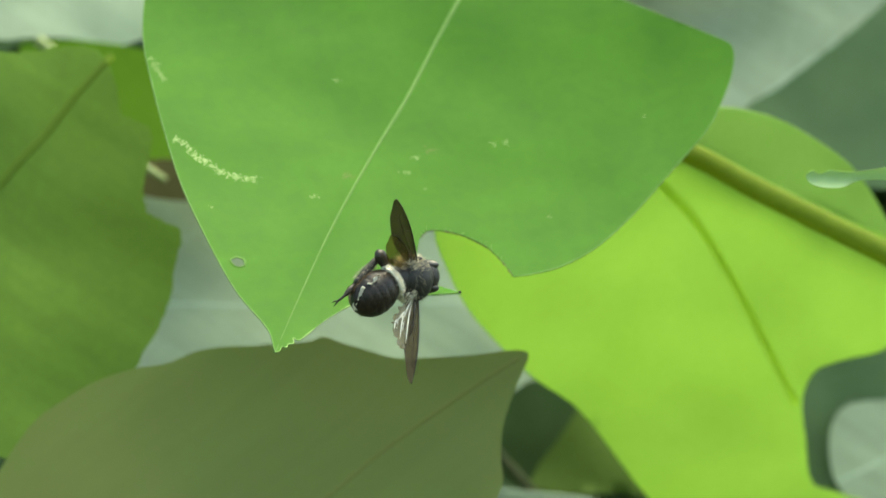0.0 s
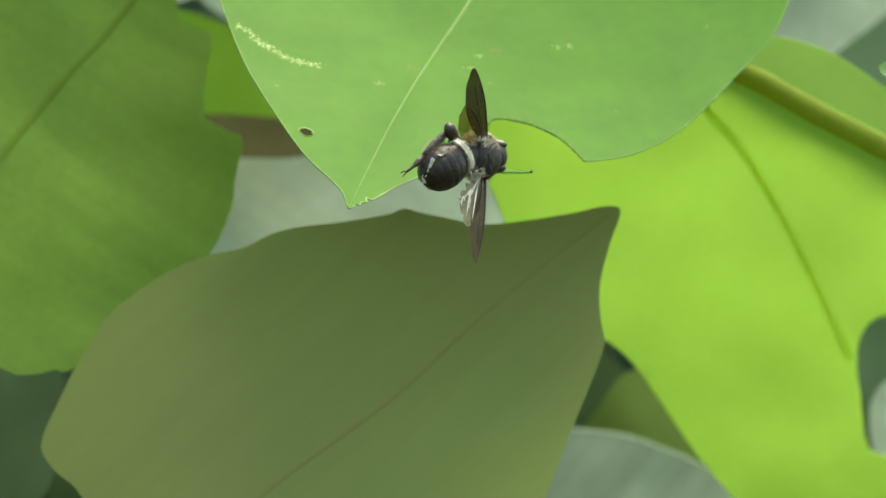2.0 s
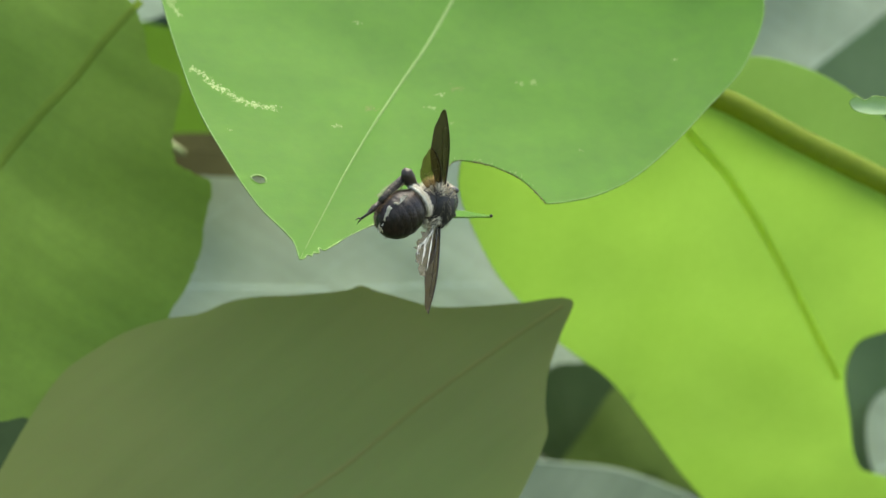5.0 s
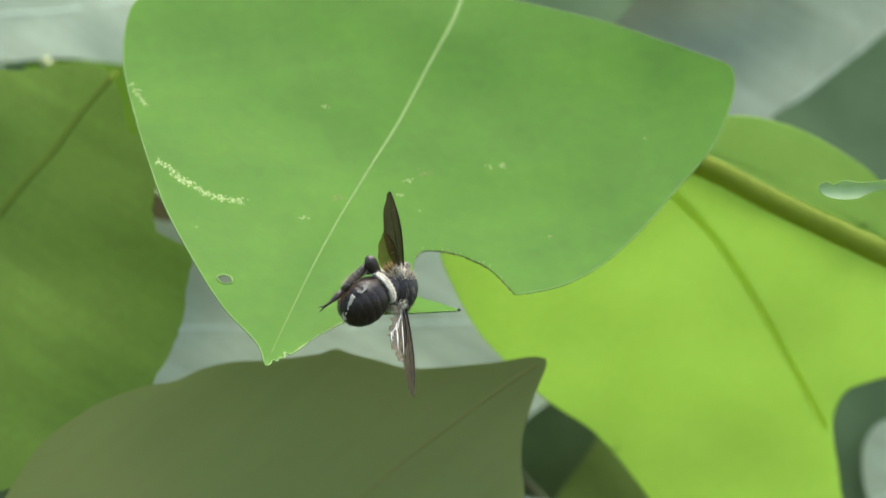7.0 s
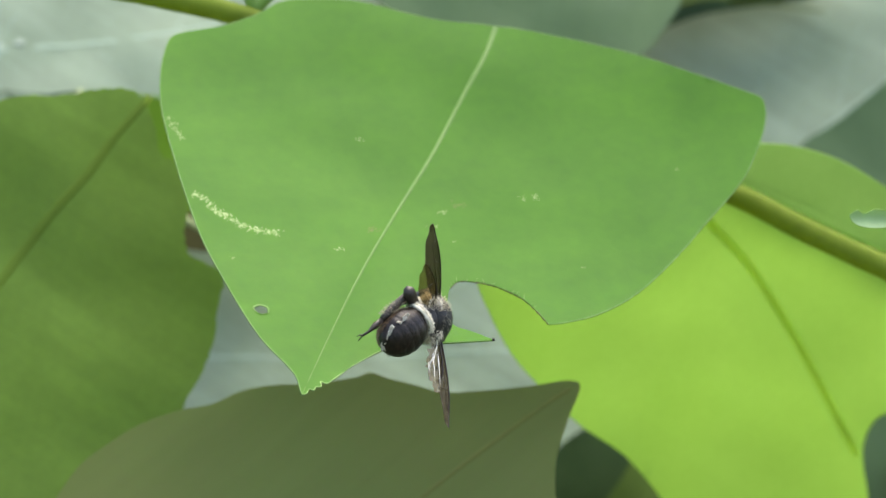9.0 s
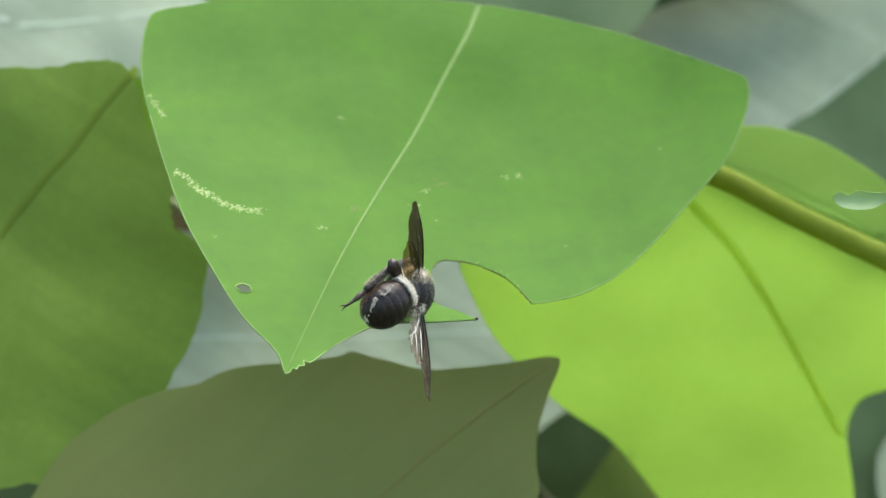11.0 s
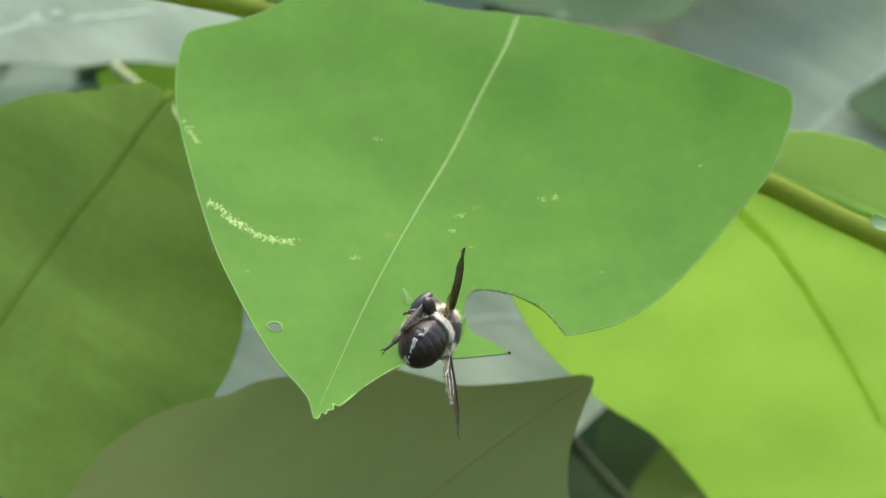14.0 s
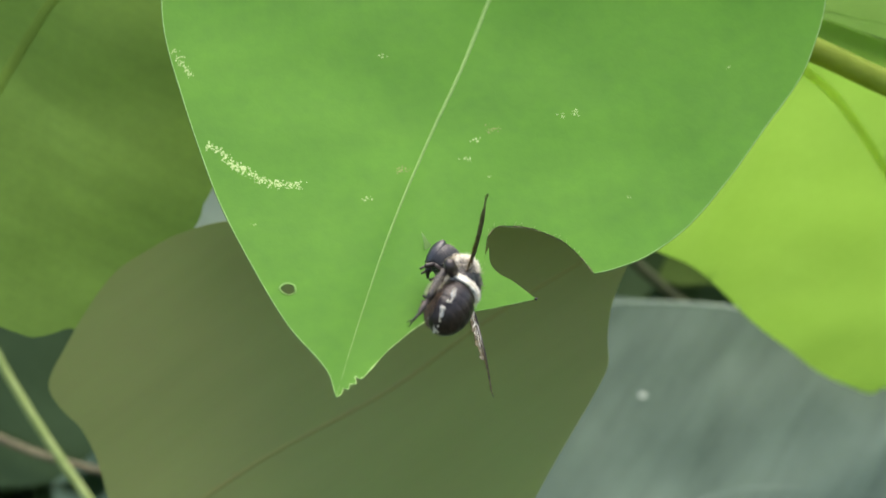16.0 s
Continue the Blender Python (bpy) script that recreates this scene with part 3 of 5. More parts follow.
# ---- stems ----
def stem(name, points, radii, material, label, knots=()):
    ob = thing(name, pose(*points[0]), label, "stem")
    line = smooth_line([np.array(p) - np.array(points[0]) for p in points], 8)
    k = len(line)
    bm = bmesh.new()
    tube(bm, line, [radii[0] + (radii[1] - radii[0]) * i / (k - 1) + 0.00012 * noise.noise(Vector((i * 0.7, 3.1, 0))) for i in range(k)], 14)
    part("shoot", bm, material, ob)
    return ob


BRANCH_AT = [(-0.0978, 0.03, 1.2701), (-0.0836, 0.03, 1.2669), (-0.0612, 0.031, 1.2629), (-0.04, 0.032, 1.258), (0.0039, 0.038, 1.2422), (0.0621, 0.042, 1.2218), (0.0789, 0.042, 1.2134), (0.0968, 0.042, 1.205), (0.1252, 0.044, 1.1921)]


def add_bud(parent, at, way, size):
    """A swollen node with a pair of folded young scales."""
    bm = bmesh.new()
    ellipsoid(bm, Vector(at) / MM, (size * 1.9, size * 1.25, size * 1.25), 16, 10, (0, 0.36, 0))
    part("node", bm, M_STEM, parent, "swollen joint of the shoot")
    for s in (-1, 1):
        bm = bmesh.new()
        line = [Vector(at) + Vector(way) * k * 0.0022 + Vector((s * k * k * 0.00035, 0, 0)) for k in range(6)]
        tube(bm, line, [0.0006, 0.0011, 0.0013, 0.0011, 0.0006, 0.0001], 8, 0.4)
        part("bud_scale", bm, M_CURL, parent, "bright green folded bud scale")


branch = stem("branch", BRANCH_AT, (0.0022, 0.0027), M_STEM, "smooth yellow-green shoot behind the chewed leaf")
for k, way in ((3, (0.25, -0.1, 0.9)),):
    add_bud(branch, Vector(BRANCH_AT[k]) - Vector(BRANCH_AT[0]), Vector(way), 1.35)
stem("petiole", [(-0.1398, 0.125, 1.1529), (-0.133, 0.125, 1.1333), (-0.1229, 0.124, 1.1121), (-0.1082, 0.122, 1.0859), (-0.0988, 0.12, 1.0678)], (0.0011, 0.0013), M_PALESTEM, "thin pale green leaf stalk deep in the shrub")
stem("petiole", [(-0.1063, 0.172, 1.2591), (-0.0989, 0.172, 1.2528), (-0.092, 0.172, 1.2473), (-0.0837, 0.172, 1.2398)], (0.0018, 0.0018), M_STALK, "thin green leaf stalk behind the leaves")
stem("stalk", [(0.0225, 0.2, 1.1494), (0.0327, 0.2, 1.1368), (0.0402, 0.2, 1.1289), (0.052, 0.203, 1.117)], (0.0018, 0.0016), M_OLIVESTALK, "dull olive stalk behind the leaves")
stem("twig", [(-0.0795, 0.149, 1.2255), (-0.0705, 0.149, 1.2208), (-0.0655, 0.149, 1.2178)], (0.0015, 0.0008), M_STALK, "broken end of a pale stalk in the shade")
stem("twig", [(-0.1574, 0.15, 1.111), (-0.1361, 0.15, 1.0999), (-0.1113, 0.15, 1.0913)], (0.0014, 0.001), M_TWIG, "dry brown twig in the shade")


# woody stems that carry the shoot and the leaves from the ground up
end = BRANCH_AT[-1]
for pts, top in (([(0.2, 0.3, 0.0), (0.21, 0.28, 0.45), (end[0] + 0.05, end[1] + 0.12, end[2] - 0.25), (end[0] + 0.035, end[1] + 0.03, end[2] - 0.06), end], 0.003),
                 ([(-0.12, 0.4, 0.0), (-0.1, 0.38, 0.5), (-0.16, 0.42, 1.0), (-0.2, 0.45, 1.34)], 0.004),
                 ([(0.05, 0.5, 0.0), (0.09, 0.48, 0.55), (0.05, 0.52, 1.05), (0.1, 0.55, 1.4)], 0.004),
                 ([(0.4, 0.6, 0.0), (0.44, 0.55, 0.5), (0.5, 0.55, 0.95), (0.52, 0.6, 1.25)], 0.004),
                 ([(-0.45, 0.55, 0.0), (-0.5, 0.5, 0.45), (-0.52, 0.52, 0.9), (-0.6, 0.56, 1.2)], 0.004)):
    stem("shrub_stem", pts, (0.011, top), M_WOOD, "woody grey-brown stem of the shrub")


# ---- young curled leaf on the shoot ----
def curled_leaf():
    """A small young leaf with its margins rolled in, its far end on the shoot."""
    o = (0.0736, -0.0200, 1.2139)
    ob = thing("young_leaf", pose(*o, 0, 0, 6), "small pale green curled young leaf on the shoot", "leaf")
    loop = loop_of([(0.0, 0.0), (1.2, 0.9), (2.6, 0.3), (4.4, 1.1), (8.0, 0.8), (14.0, 1.6), (21.0, 3.2), (28.0, 1.4), (21.0, -0.6), (14.0, -0.4), (10.4, -0.7), (7.2, -2.0), (3.6, -2.3), (0.9, -1.6)], 5)
    h = lambda x, y: 0.22 * (y + 0.4) ** 2 + 0.3 * math.sin(x * 0.5)
    b = blade("blade", loop, h, M_MINT, ob, 0.7, 0.2)
    b.rotation_euler = (radians(90), 0, 0)
    bm = bmesh.new()
    tube(bm, [(q[0] * MM, -h(*q) * MM, q[1] * MM) for q in loop + loop[:1]], [0.09 * MM] * (len(loop) + 1), 6, 1.0, False)
    part("margin", bm, M_EDGE, ob, "pale thickened margin")
    bm = bmesh.new()
    tip = Vector((BRANCH_AT[8][0] - o[0], BRANCH_AT[8][1] - o[1], BRANCH_AT[8][2] - o[2]))
    run = smooth_line([(0.0265, 0.0, 0.0014), (0.038, 0.012, -0.001), (0.048, 0.035, -0.012), tuple(tip)], 5)
    tube(bm, run, [0.0005] * len(run), 8)
    part("petiole", bm, M_STEM, ob, "thin stalk of the young leaf")
    return ob


curled_leaf()


# ---- the chewed leaf ----
FQ = [-4.36, -0.0437, -0.0237, 1.13, 1.16, 2.29]


def front_height(x, y):
    """The cupped sheet of the chewed leaf (millimetres), with a dip along the midrib and the far margin bent over."""
    z = FQ[0] + FQ[1] * x + FQ[2] * y + (FQ[3] * x * x + FQ[4] * x * y + FQ[5] * y * y) / 1000
    z += 0.35 * noise.noise(Vector((x / 17, y / 17, 2.2)))
    along = abs((x + 13) - (y + 52) * 0.335)
    z -= 0.004 * max(0.0, y - 38.8) ** 2
    return z - 0.35 * math.exp(-(along / 2.2) ** 2)


F_MAIN = [(-12.9, -53.1), (-14.3, -48.1), (-20.5, -39.9), (-26.7, -28.4), (-32.2, -16.6), (-36.4, -5.1), (-40.2, 6.6), (-43.8, 19.1), (-44.9, 28.3), (-44.6, 35.7), (-43.3, 39.1), (-34.7, 43.5), (-28.2, 48.1), (-22.9, 53.2), (-16.0, 55.3), (-6.6, 55.8), (2.8, 53.9), (11.1, 52.6), (21.7, 52.3), (35.8, 49.7), (49.7, 45.8), (61.0, 41.3), (72.7, 36.2), (75.8, 34.1), (75.8, 28.3), (73.1, 20.1), (70.1, 13.8), (63.3, 4.5), (56.0, -5.7), (47.8, -15.6), (40.0, -21.9), (34.1, -24.6), (30.7, -25.6)]
F_CUT = [(30.7, -25.6), (28.7, -22.3), (25.7, -19.0), (21.6, -17.0), (17.5, -16.2), (14.4, -16.6), (12.9, -18.4), (12.1, -24.6), (6.2, -35.3), (1.9, -36.8), (-4.3, -42.9), (-7.9, -48.0), (-9.0, -49.3), (-9.9, -48.9), (-9.8, -50.3), (-10.7, -50.6), (-11.0, -51.5), (-11.8, -51.4), (-12.1, -52.5), (-12.7, -53.0)]
F_FLAP = [(12.9, -21.0), (13.1, -24.5), (14.6, -26.5), (16.5, -27.6), (20.4, -31.2), (12.6, -33.7), (6.2, -35.3)]
F_VEIN = [(-12.9, -53.2), (-9.0, -36.9), (-3.5, -17.4), (3.4, 2.1), (9.2, 16.5), (15.1, 32.7), (19.5, 43.9), (21.7, 51.9)]
F_HOLE = (-20.8, -32.4)
F_SCAR = [(-35.0, -3.5), (-33.0, -5.1), (-30.8, -7.4), (-29.2, -7.8), (-27.1, -9.1), (-25.0, -10.1), (-22.4, -10.6), (-19.4, -10.3), (-41.8, 15.5), (-39.2, 11.3)]
F_SPOT = [(-7.8, -12.1), (-5.3, 18.1), (26.9, 6.7), (29.6, 7.8), (9.8, -2.7), (11.5, 1.5), (57.7, 16.9), (37.9, -9.8), (13.6, -6.0), (-26.8, -19.6)]
F_RUST = [(-1.9, -5.9), (14.0, 3.6)]


def patches(spots, size, seed, tall=0.06):
    """Small crusty scabs on the leaf's skin."""
    r = random.Random(seed)
    bm = bmesh.new()
    for x, y in spots:
        for _ in range(r.randint(9, 14)):
            cx, cy, s = x + r.gauss(0, size * 0.6), y + r.gauss(0, size * 0.5), size * r.uniform(0.1, 0.29)
            k = 7
            ring = []
            for j in range(k):
                a, q = 2 * math.pi * j / k, s * r.uniform(0.55, 1.25)
                px, py = cx + math.cos(a) * q, cy + math.sin(a) * q * 0.9
                ring.append(bm.verts.new((px * MM, py * MM, (front_height(px, py) + 0.015) * MM)))
            c = bm.verts.new((cx * MM, cy * MM, (front_height(cx, cy) + tall) * MM))
            for j in range(k):
                bm.faces.new((ring[j], ring[(j + 1) % k], c))
    return bm


def chewed_leaf():
    ob = thing("leaf", pose(0, 0, 0), "bright green broad leaf with a bite cut from its margin", "leaf", LEAVES)
    main = smooth_line(F_MAIN, 4)
    cut = smooth_line(F_CUT[:8], 5) + smooth_line(F_CUT[8:], 4)
    r = random.Random(5)
    loop = [(p[0], p[1]) for p in main[:-1]] + [(p[0] + r.uniform(-0.1, 0.1), p[1] + r.uniform(-0.1, 0.1)) for p in cut]
    hole = [(F_HOLE[0] + 1.3 * math.cos(a) * r.uniform(0.8, 1.12), F_HOLE[1] + 1.15 * math.sin(a) * r.uniform(0.8, 1.1)) for a in [k * math.pi / 7 for k in range(14)]]
    blade("blade", loop, front_height, M_FRONT, ob, 2.2, 0.25, [hole])
    vein("midrib", F_VEIN, front_height, ob, M_VEIN, 0.06, 0.62, "pale raised midrib", lift=0.03)
    add_petiole(ob, F_VEIN, front_height, (0.1, 0.6))
    dense = smooth_line(F_SCAR[:8], 3)
    part("scar", patches([(p[0], p[1]) for p in dense], 0.9, 3), M_SCAR, ob, "pale dry feeding track")
    part("scar", patches(smooth_line(F_SCAR[8:], 4), 0.7, 4), M_SCAR, ob, "pale dry feeding track")
    for i, q in enumerate(F_SPOT):
        part("fleck", patches([q], 0.35 if i > 5 else 0.75, 20 + i), M_SCAR, ob, "pale fleck on the leaf")
    for i, q in enumerate(F_RUST):
        part("rust_spot", patches([q, (q[0] + 1.2, q[1] + 0.2)], 0.8, 40 + i, 0.03), M_RUST, ob, "yellow-brown spot")
    bm = bmesh.new()
    ring = [(q[0] * MM, q[1] * MM, (front_height(*q) + 0.02) * MM) for q in hole + hole[:1]]
    tube(bm, ring, [0.22 * MM] * len(ring), 6, 0.3, False)
    part("hole_rim", bm, M_VEIN, ob, "pale healed rim of the hole")
    part("dark_fleck", patches([F_RUST[0]], 0.28, 61, 0.03), M_RIM, ob, "dark brown fleck by the midrib")
    bm = bmesh.new()
    for p in smooth_line(F_CUT[:8], 5):
        if r.random() < 0.75:
            a, q = r.uniform(0, 2 * math.pi), Vector((p[0], p[1], front_height(p[0], p[1])))
            tube(bm, [q * MM, (q + Vector((math.cos(a), math.sin(a), 0.6)) * r.uniform(0.35, 0.8)) * MM], [0.05 * MM, 0.02 * MM], 4)
    part("cut_fibres", bm, M_EDGE, ob, "loose pale fibres along the cut")
    bm = bmesh.new()
    run = smooth_line(F_CUT[:7], 10)
    tube(bm, [((p[0] + r.uniform(-0.06, 0.06)) * MM, (p[1] + r.uniform(-0.06, 0.06)) * MM, (front_height(p[0], p[1]) - 0.15) * MM) for p in run], [r.uniform(0.06, 0.2) * MM for _ in run], 5)
    part("cut_edge", bm, M_RIM, ob, "browned freshly cut margin")
    bm = bmesh.new()
    run = smooth_line(F_CUT[8:], 5)
    tube(bm, [(p[0] * MM, p[1] * MM, (front_height(p[0], p[1]) - 0.12) * MM) for p in run], [r.uniform(0.1, 0.2) * MM for _ in run], 6)
    part("margin", bm, M_EDGE, ob, "thin pale margin")
    bm = bmesh.new()
    tube(bm, [(p[0] * MM, p[1] * MM, (front_height(p[0], p[1]) - 0.1) * MM) for p in main], [r.uniform(0.13, 0.17) * MM for _ in main], 6)
    part("margin", bm, M_MARGIN, ob)
    return ob


def cut_flap(parent):
    """The piece that the bee is cutting free: hangs from the blade by its uncut side and tips away."""
    a, b = np.array(F_CUT[7]), np.array(F_CUT[8])
    piece = new("cut_piece")
    piece.empty_display_size = 0.003
    piece.parent = parent
    pts = F_FLAP[:-1] + [tuple(b), tuple(a + (-0.6, 0.5))]
    mid = np.array(F_FLAP[4])
    loop = [(p[0] - mid[0], p[1] - mid[1]) for p in smooth_line(pts[:5], 4)[:-1] + [np.array(p) for p in pts[4:]]]
    h = lambda x, y: front_height(x + mid[0], y + mid[1]) - front_height(*mid)
    blade("piece_blade", loop, h, M_FRONT, piece, 1.2, 0.35)
    bm = bmesh.new()
    run = [(p[0] - mid[0], p[1] - mid[1]) for p in (pts[4], pts[5], pts[6])]
    tube(bm, [(p[0] * MM, p[1] * MM, (h(*p) - 0.1) * MM) for p in run], [0.08 * MM] * 3, 6)
    part("margin", bm, M_EDGE, piece)
    bm = bmesh.new()
    ellipsoid(bm, (0, 0, 0), (0.32, 0.25, 0.3), 10, 8)
    part("dark_speck", bm, M_LEG, piece, "dark speck on the tip")
    piece["label"] = "half-cut piece of the leaf"
    return piece, mid


def cut_sliver(parent):
    """A narrow strip beside the new cut, that curls up as the bee bites on."""
    ob = new("cut_sliver")
    ob.parent, ob.empty_display_size = parent, 0.002
    loop = loop_of([(-0.7, 0.0), (-0.45, 1.2), (0.0, 3.0), (0.35, 1.2), (0.6, 0.0)], 3)
    # Paler skin than the blade's stands in for light through the strip.
    blade("strip", loop, lambda x, y: -0.06 * y * y, M_EDGE, ob, 0.5, 0.12)
    ob["label"] = "green sliver curling from the new cut, backlight put in its pale colour"
    return ob


front = chewed_leaf()
sliver = cut_sliver(front)
flap, flap_at = cut_flap(front)

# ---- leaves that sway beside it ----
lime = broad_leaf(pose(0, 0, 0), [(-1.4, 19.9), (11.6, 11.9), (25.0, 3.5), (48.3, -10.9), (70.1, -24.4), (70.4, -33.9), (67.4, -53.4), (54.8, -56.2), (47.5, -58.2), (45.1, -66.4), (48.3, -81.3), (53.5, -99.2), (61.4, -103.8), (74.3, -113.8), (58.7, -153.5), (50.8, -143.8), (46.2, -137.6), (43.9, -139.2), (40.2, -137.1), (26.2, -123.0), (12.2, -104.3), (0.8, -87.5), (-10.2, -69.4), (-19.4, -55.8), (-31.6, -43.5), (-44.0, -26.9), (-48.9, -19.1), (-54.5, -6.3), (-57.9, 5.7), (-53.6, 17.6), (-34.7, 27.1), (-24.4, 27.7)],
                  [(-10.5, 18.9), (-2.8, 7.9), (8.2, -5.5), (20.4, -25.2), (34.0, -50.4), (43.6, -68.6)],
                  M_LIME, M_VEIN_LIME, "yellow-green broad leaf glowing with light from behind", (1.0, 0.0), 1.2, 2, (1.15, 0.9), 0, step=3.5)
# Upper part of the lime leaf as its own sheet, shaded by colour.
upper = broad_leaf(pose(0, 0, 0), [(4.0, 24.6), (10.8, 23.6), (18.6, 21.6), (29.4, 16.9), (39.4, 10.2), (48.6, 2.6), (55.6, -5.8), (62.4, -16.0), (71.0, -28.4), (48.7, -14.3), (25.4, 0.1), (11.9, 8.7), (-1.2, 16.7), (-13.6, 23.9), (-21.8, 28.7), (-15.2, 28.5)],
                   [(53.4, -15.0), (28.7, 2.4), (-8.2, 23.4)],
                   M_LIME_SHADED, M_LIME_SHADED, "olive-green upper sheet of the lime leaf, shade put in its colour", (0.6, 0.0), 1.0, 6, (0.12, 0.08), 0, step=3.5)
dull = broad_leaf(pose(0, 0, 0), [(28.1, 27.8), (17.1, 27.1), (9.0, 26.5), (-0.2, 26.3), (-7.0, 28.1), (-12.2, 29.5), (-15.6, 30.6), (-18.5, 29.6), (-29.1, 28.5), (-37.2, 28.2), (-43.1, 27.1), (-49.0, 24.5), (-56.1, 23.2), (-64.3, 20.2), (-70.3, 16.5), (-76.2, 12.2), (-82.1, 4.4), (-88.0, -5.6), (-91.6, -13.4), (-89.3, -18.1), (-84.8, -22.3), (-81.4, -29.2), (-78.7, -38.3), (-72.6, -49.0), (-52.7, -58.8), (-28.2, -56.8), (-2.2, -45.3), (4.9, -38.1), (9.4, -29.7), (12.9, -21.9), (16.0, -15.4), (19.8, -7.7), (22.5, -1.7), (23.2, 1.1), (22.7, 5.8), (23.2, 12.7), (25.8, 20.7)],
                  [(-68.0, -42.7), (-46.0, -25.1), (-19.2, -7.6), (-1.3, 7.3), (17.9, 21.2), (26.2, 26.5)],
                  M_DULL, M_VEIN_DARK, "dull olive-green underside of a lobed leaf", (-0.12, 0.1), 1.0, 3, (0.6, 0.4), 0, step=3.0, centre=(-30, -10), twist=0.00006)
left = broad_leaf(pose(0, 0, 0), [(-11.2, 42.6), (-3.4, 43.3), (2.2, 43.6), (8.0, 45.2), (13.2, 45.6), (17.4, 44.2), (20.2, 40.0), (21.4, 35.6), (22.6, 31.0), (26.4, 29.2), (29.4, 26.7), (28.9, 20.3), (28.2, 13.4), (28.9, 9.4), (32.2, 6.9), (36.9, 4.6), (36.6, 0.4), (35.3, -7.0), (34.7, -11.6), (32.8, -16.8), (28.4, -25.1), (20.8, -37.3), (9.1, -43.7), (2.2, -46.9), (-1.3, -47.0), (-8.3, -48.0), (-26.1, -38.7), (-46.8, -16.8), (-49.4, 7.2), (-35.8, 31.3)],
                  [(20.0, 44.0), (12.4, 34.5), (6.1, 25.3), (0.4, 18.6), (-10.8, 3.1), (-27.0, -22.0)],
                  M_LEFT, M_VEIN_LEFT, "mid-green leaf with a ragged toothed margin", (0.8, 0.8), 1.6, 4, (0.9, 1.2), 0, ragged=0.3, step=3.0)



# ---- the bee ----
def hairs(centre, radii, count, length, seed, keep, width=0.05, lean=(0, 0, 0)):
    """Short tapered hairs that stand on an ellipsoid; keep(n) says where."""
    r = random.Random(seed)
    bm = bmesh.new()
    done = 0
    while done < count:
        n = Vector((r.gauss(0, 1), r.gauss(0, 1), r.gauss(0, 1))).normalized()
        if not keep(n):
            continue
        done += 1
        p = Vector((n.x * radii[0], n.y * radii[1], n.z * radii[2])) * 0.97 + Vector(centre)
        out = (Vector((n.x / radii[0], n.y / radii[1], n.z / radii[2])).normalized() + Vector((r.uniform(-0.45, 0.45) for _ in range(3))) + Vector(lean)).normalized()
        side = out.orthogonal().normalized() * width
        other = out.cross(side)
        tip = p + out * length * r.uniform(0.6, 1.2)
        vs = [bm.verts.new(q * MM) for q in (p + side, p - side * 0.5 + other, p - side * 0.5 - other, tip)]
        for a, b in ((0, 1), (1, 2), (2, 0)):
            bm.faces.new((vs[a], vs[b], vs[3]))
    return bm


def wing(name, length, chord, fold, material, parent, at, turn, cells, seed, ragged=0.0, pleat=0.12):
    """A membrane with dark ribs; x runs back over the chord, y out along the wing."""
    r = random.Random(seed)
    ob = new(name)
    ob.parent = parent
    ob.empty_display_size = 0.002
    ob.location, ob.rotation_euler = Vector(at) * MM, [radians(a) for a in turn]
    lead = [(0.0, 0.0), (-0.06 * chord, 0.3 * length), (-0.05 * chord, 0.62 * length), (0.1 * chord, 0.88 * length), (0.3 * chord, length)]
    trail = [(0.62 * chord, 0.93 * length), (0.95 * chord, 0.72 * length), (1.0 * chord, 0.5 * length), (0.7 * chord, 0.28 * length), (0.3 * chord, 0.06 * length)]
    loop = [(-p[0] + r.uniform(-ragged, ragged), p[1] + r.uniform(-ragged, ragged)) for p in smooth_line(lead + trail, 5, True)]
    h = lambda x, y: fold * math.sin(y / length * 3) * 0.5 + pleat * math.sin(x * 5.0) - 0.02 * x * x
    blade("membrane", loop, h, material, ob, 0.6, 0.03)
    bm = bmesh.new()
    ribs = [lead, [(0.05 * chord, 0.02 * length), (0.3 * chord, 0.45 * length), (0.4 * chord, 0.8 * length)]]
    if cells:
        ribs += [[(0.1 * chord, 0.05 * length), (0.5 * chord, 0.35 * length), (0.8 * chord, 0.6 * length)],
                 [(0.02 * chord, 0.55 * length), (0.33 * chord, 0.58 * length), (0.72 * chord, 0.55 * length)],
                 [(0.02 * chord, 0.72 * length), (0.2 * chord, 0.8 * length), (0.38 * chord, 0.78 * length)],
                 [(0.15 * chord, 0.2 * length), (0.4 * chord, 0.25 * length)]]
    for i, rib in enumerate(ribs):
        pts = smooth_line(rib, 6)
        tube(bm, [(-p[0] * MM, p[1] * MM, (h(-p[0], p[1]) + 0.02) * MM) for p in pts], [(0.16 if i == 0 else 0.07) * (1 - 0.6 * j / len(pts)) * MM for j in range(len(pts))], 5)
    part("wing_vein", bm, M_WINGVEIN, ob)
    # Raised folds; the wing's glints are put in as their pale colour.
    if pleat > 0.2:
        for u, a, b in ((0.08, 0.06, 0.66), (0.24, 0.1, 0.9), (0.4, 0.12, 0.7), (0.55, 0.2, 0.84), (0.72, 0.3, 0.66), (0.88, 0.4, 0.7)):
            bm = bmesh.new()
            pts = smooth_line([(u * chord * 0.5, a * length), (u * chord, (a + b) * 0.5 * length), (u * chord * 1.05, b * length)], 5)
            tube(bm, [(-p[0] * MM, p[1] * MM, (h(-p[0], p[1]) + 0.1) * MM) for p in pts], [(0.04 + 0.11 * math.sin(math.pi * j / (len(pts) - 1)) * r.uniform(0.6, 1.0)) * MM for j in range(len(pts))], 6, 0.3)
            part("pleat", bm, M_GLINT_PLEAT, ob, "fold of the wing with its glint put in pale colour")
    return ob


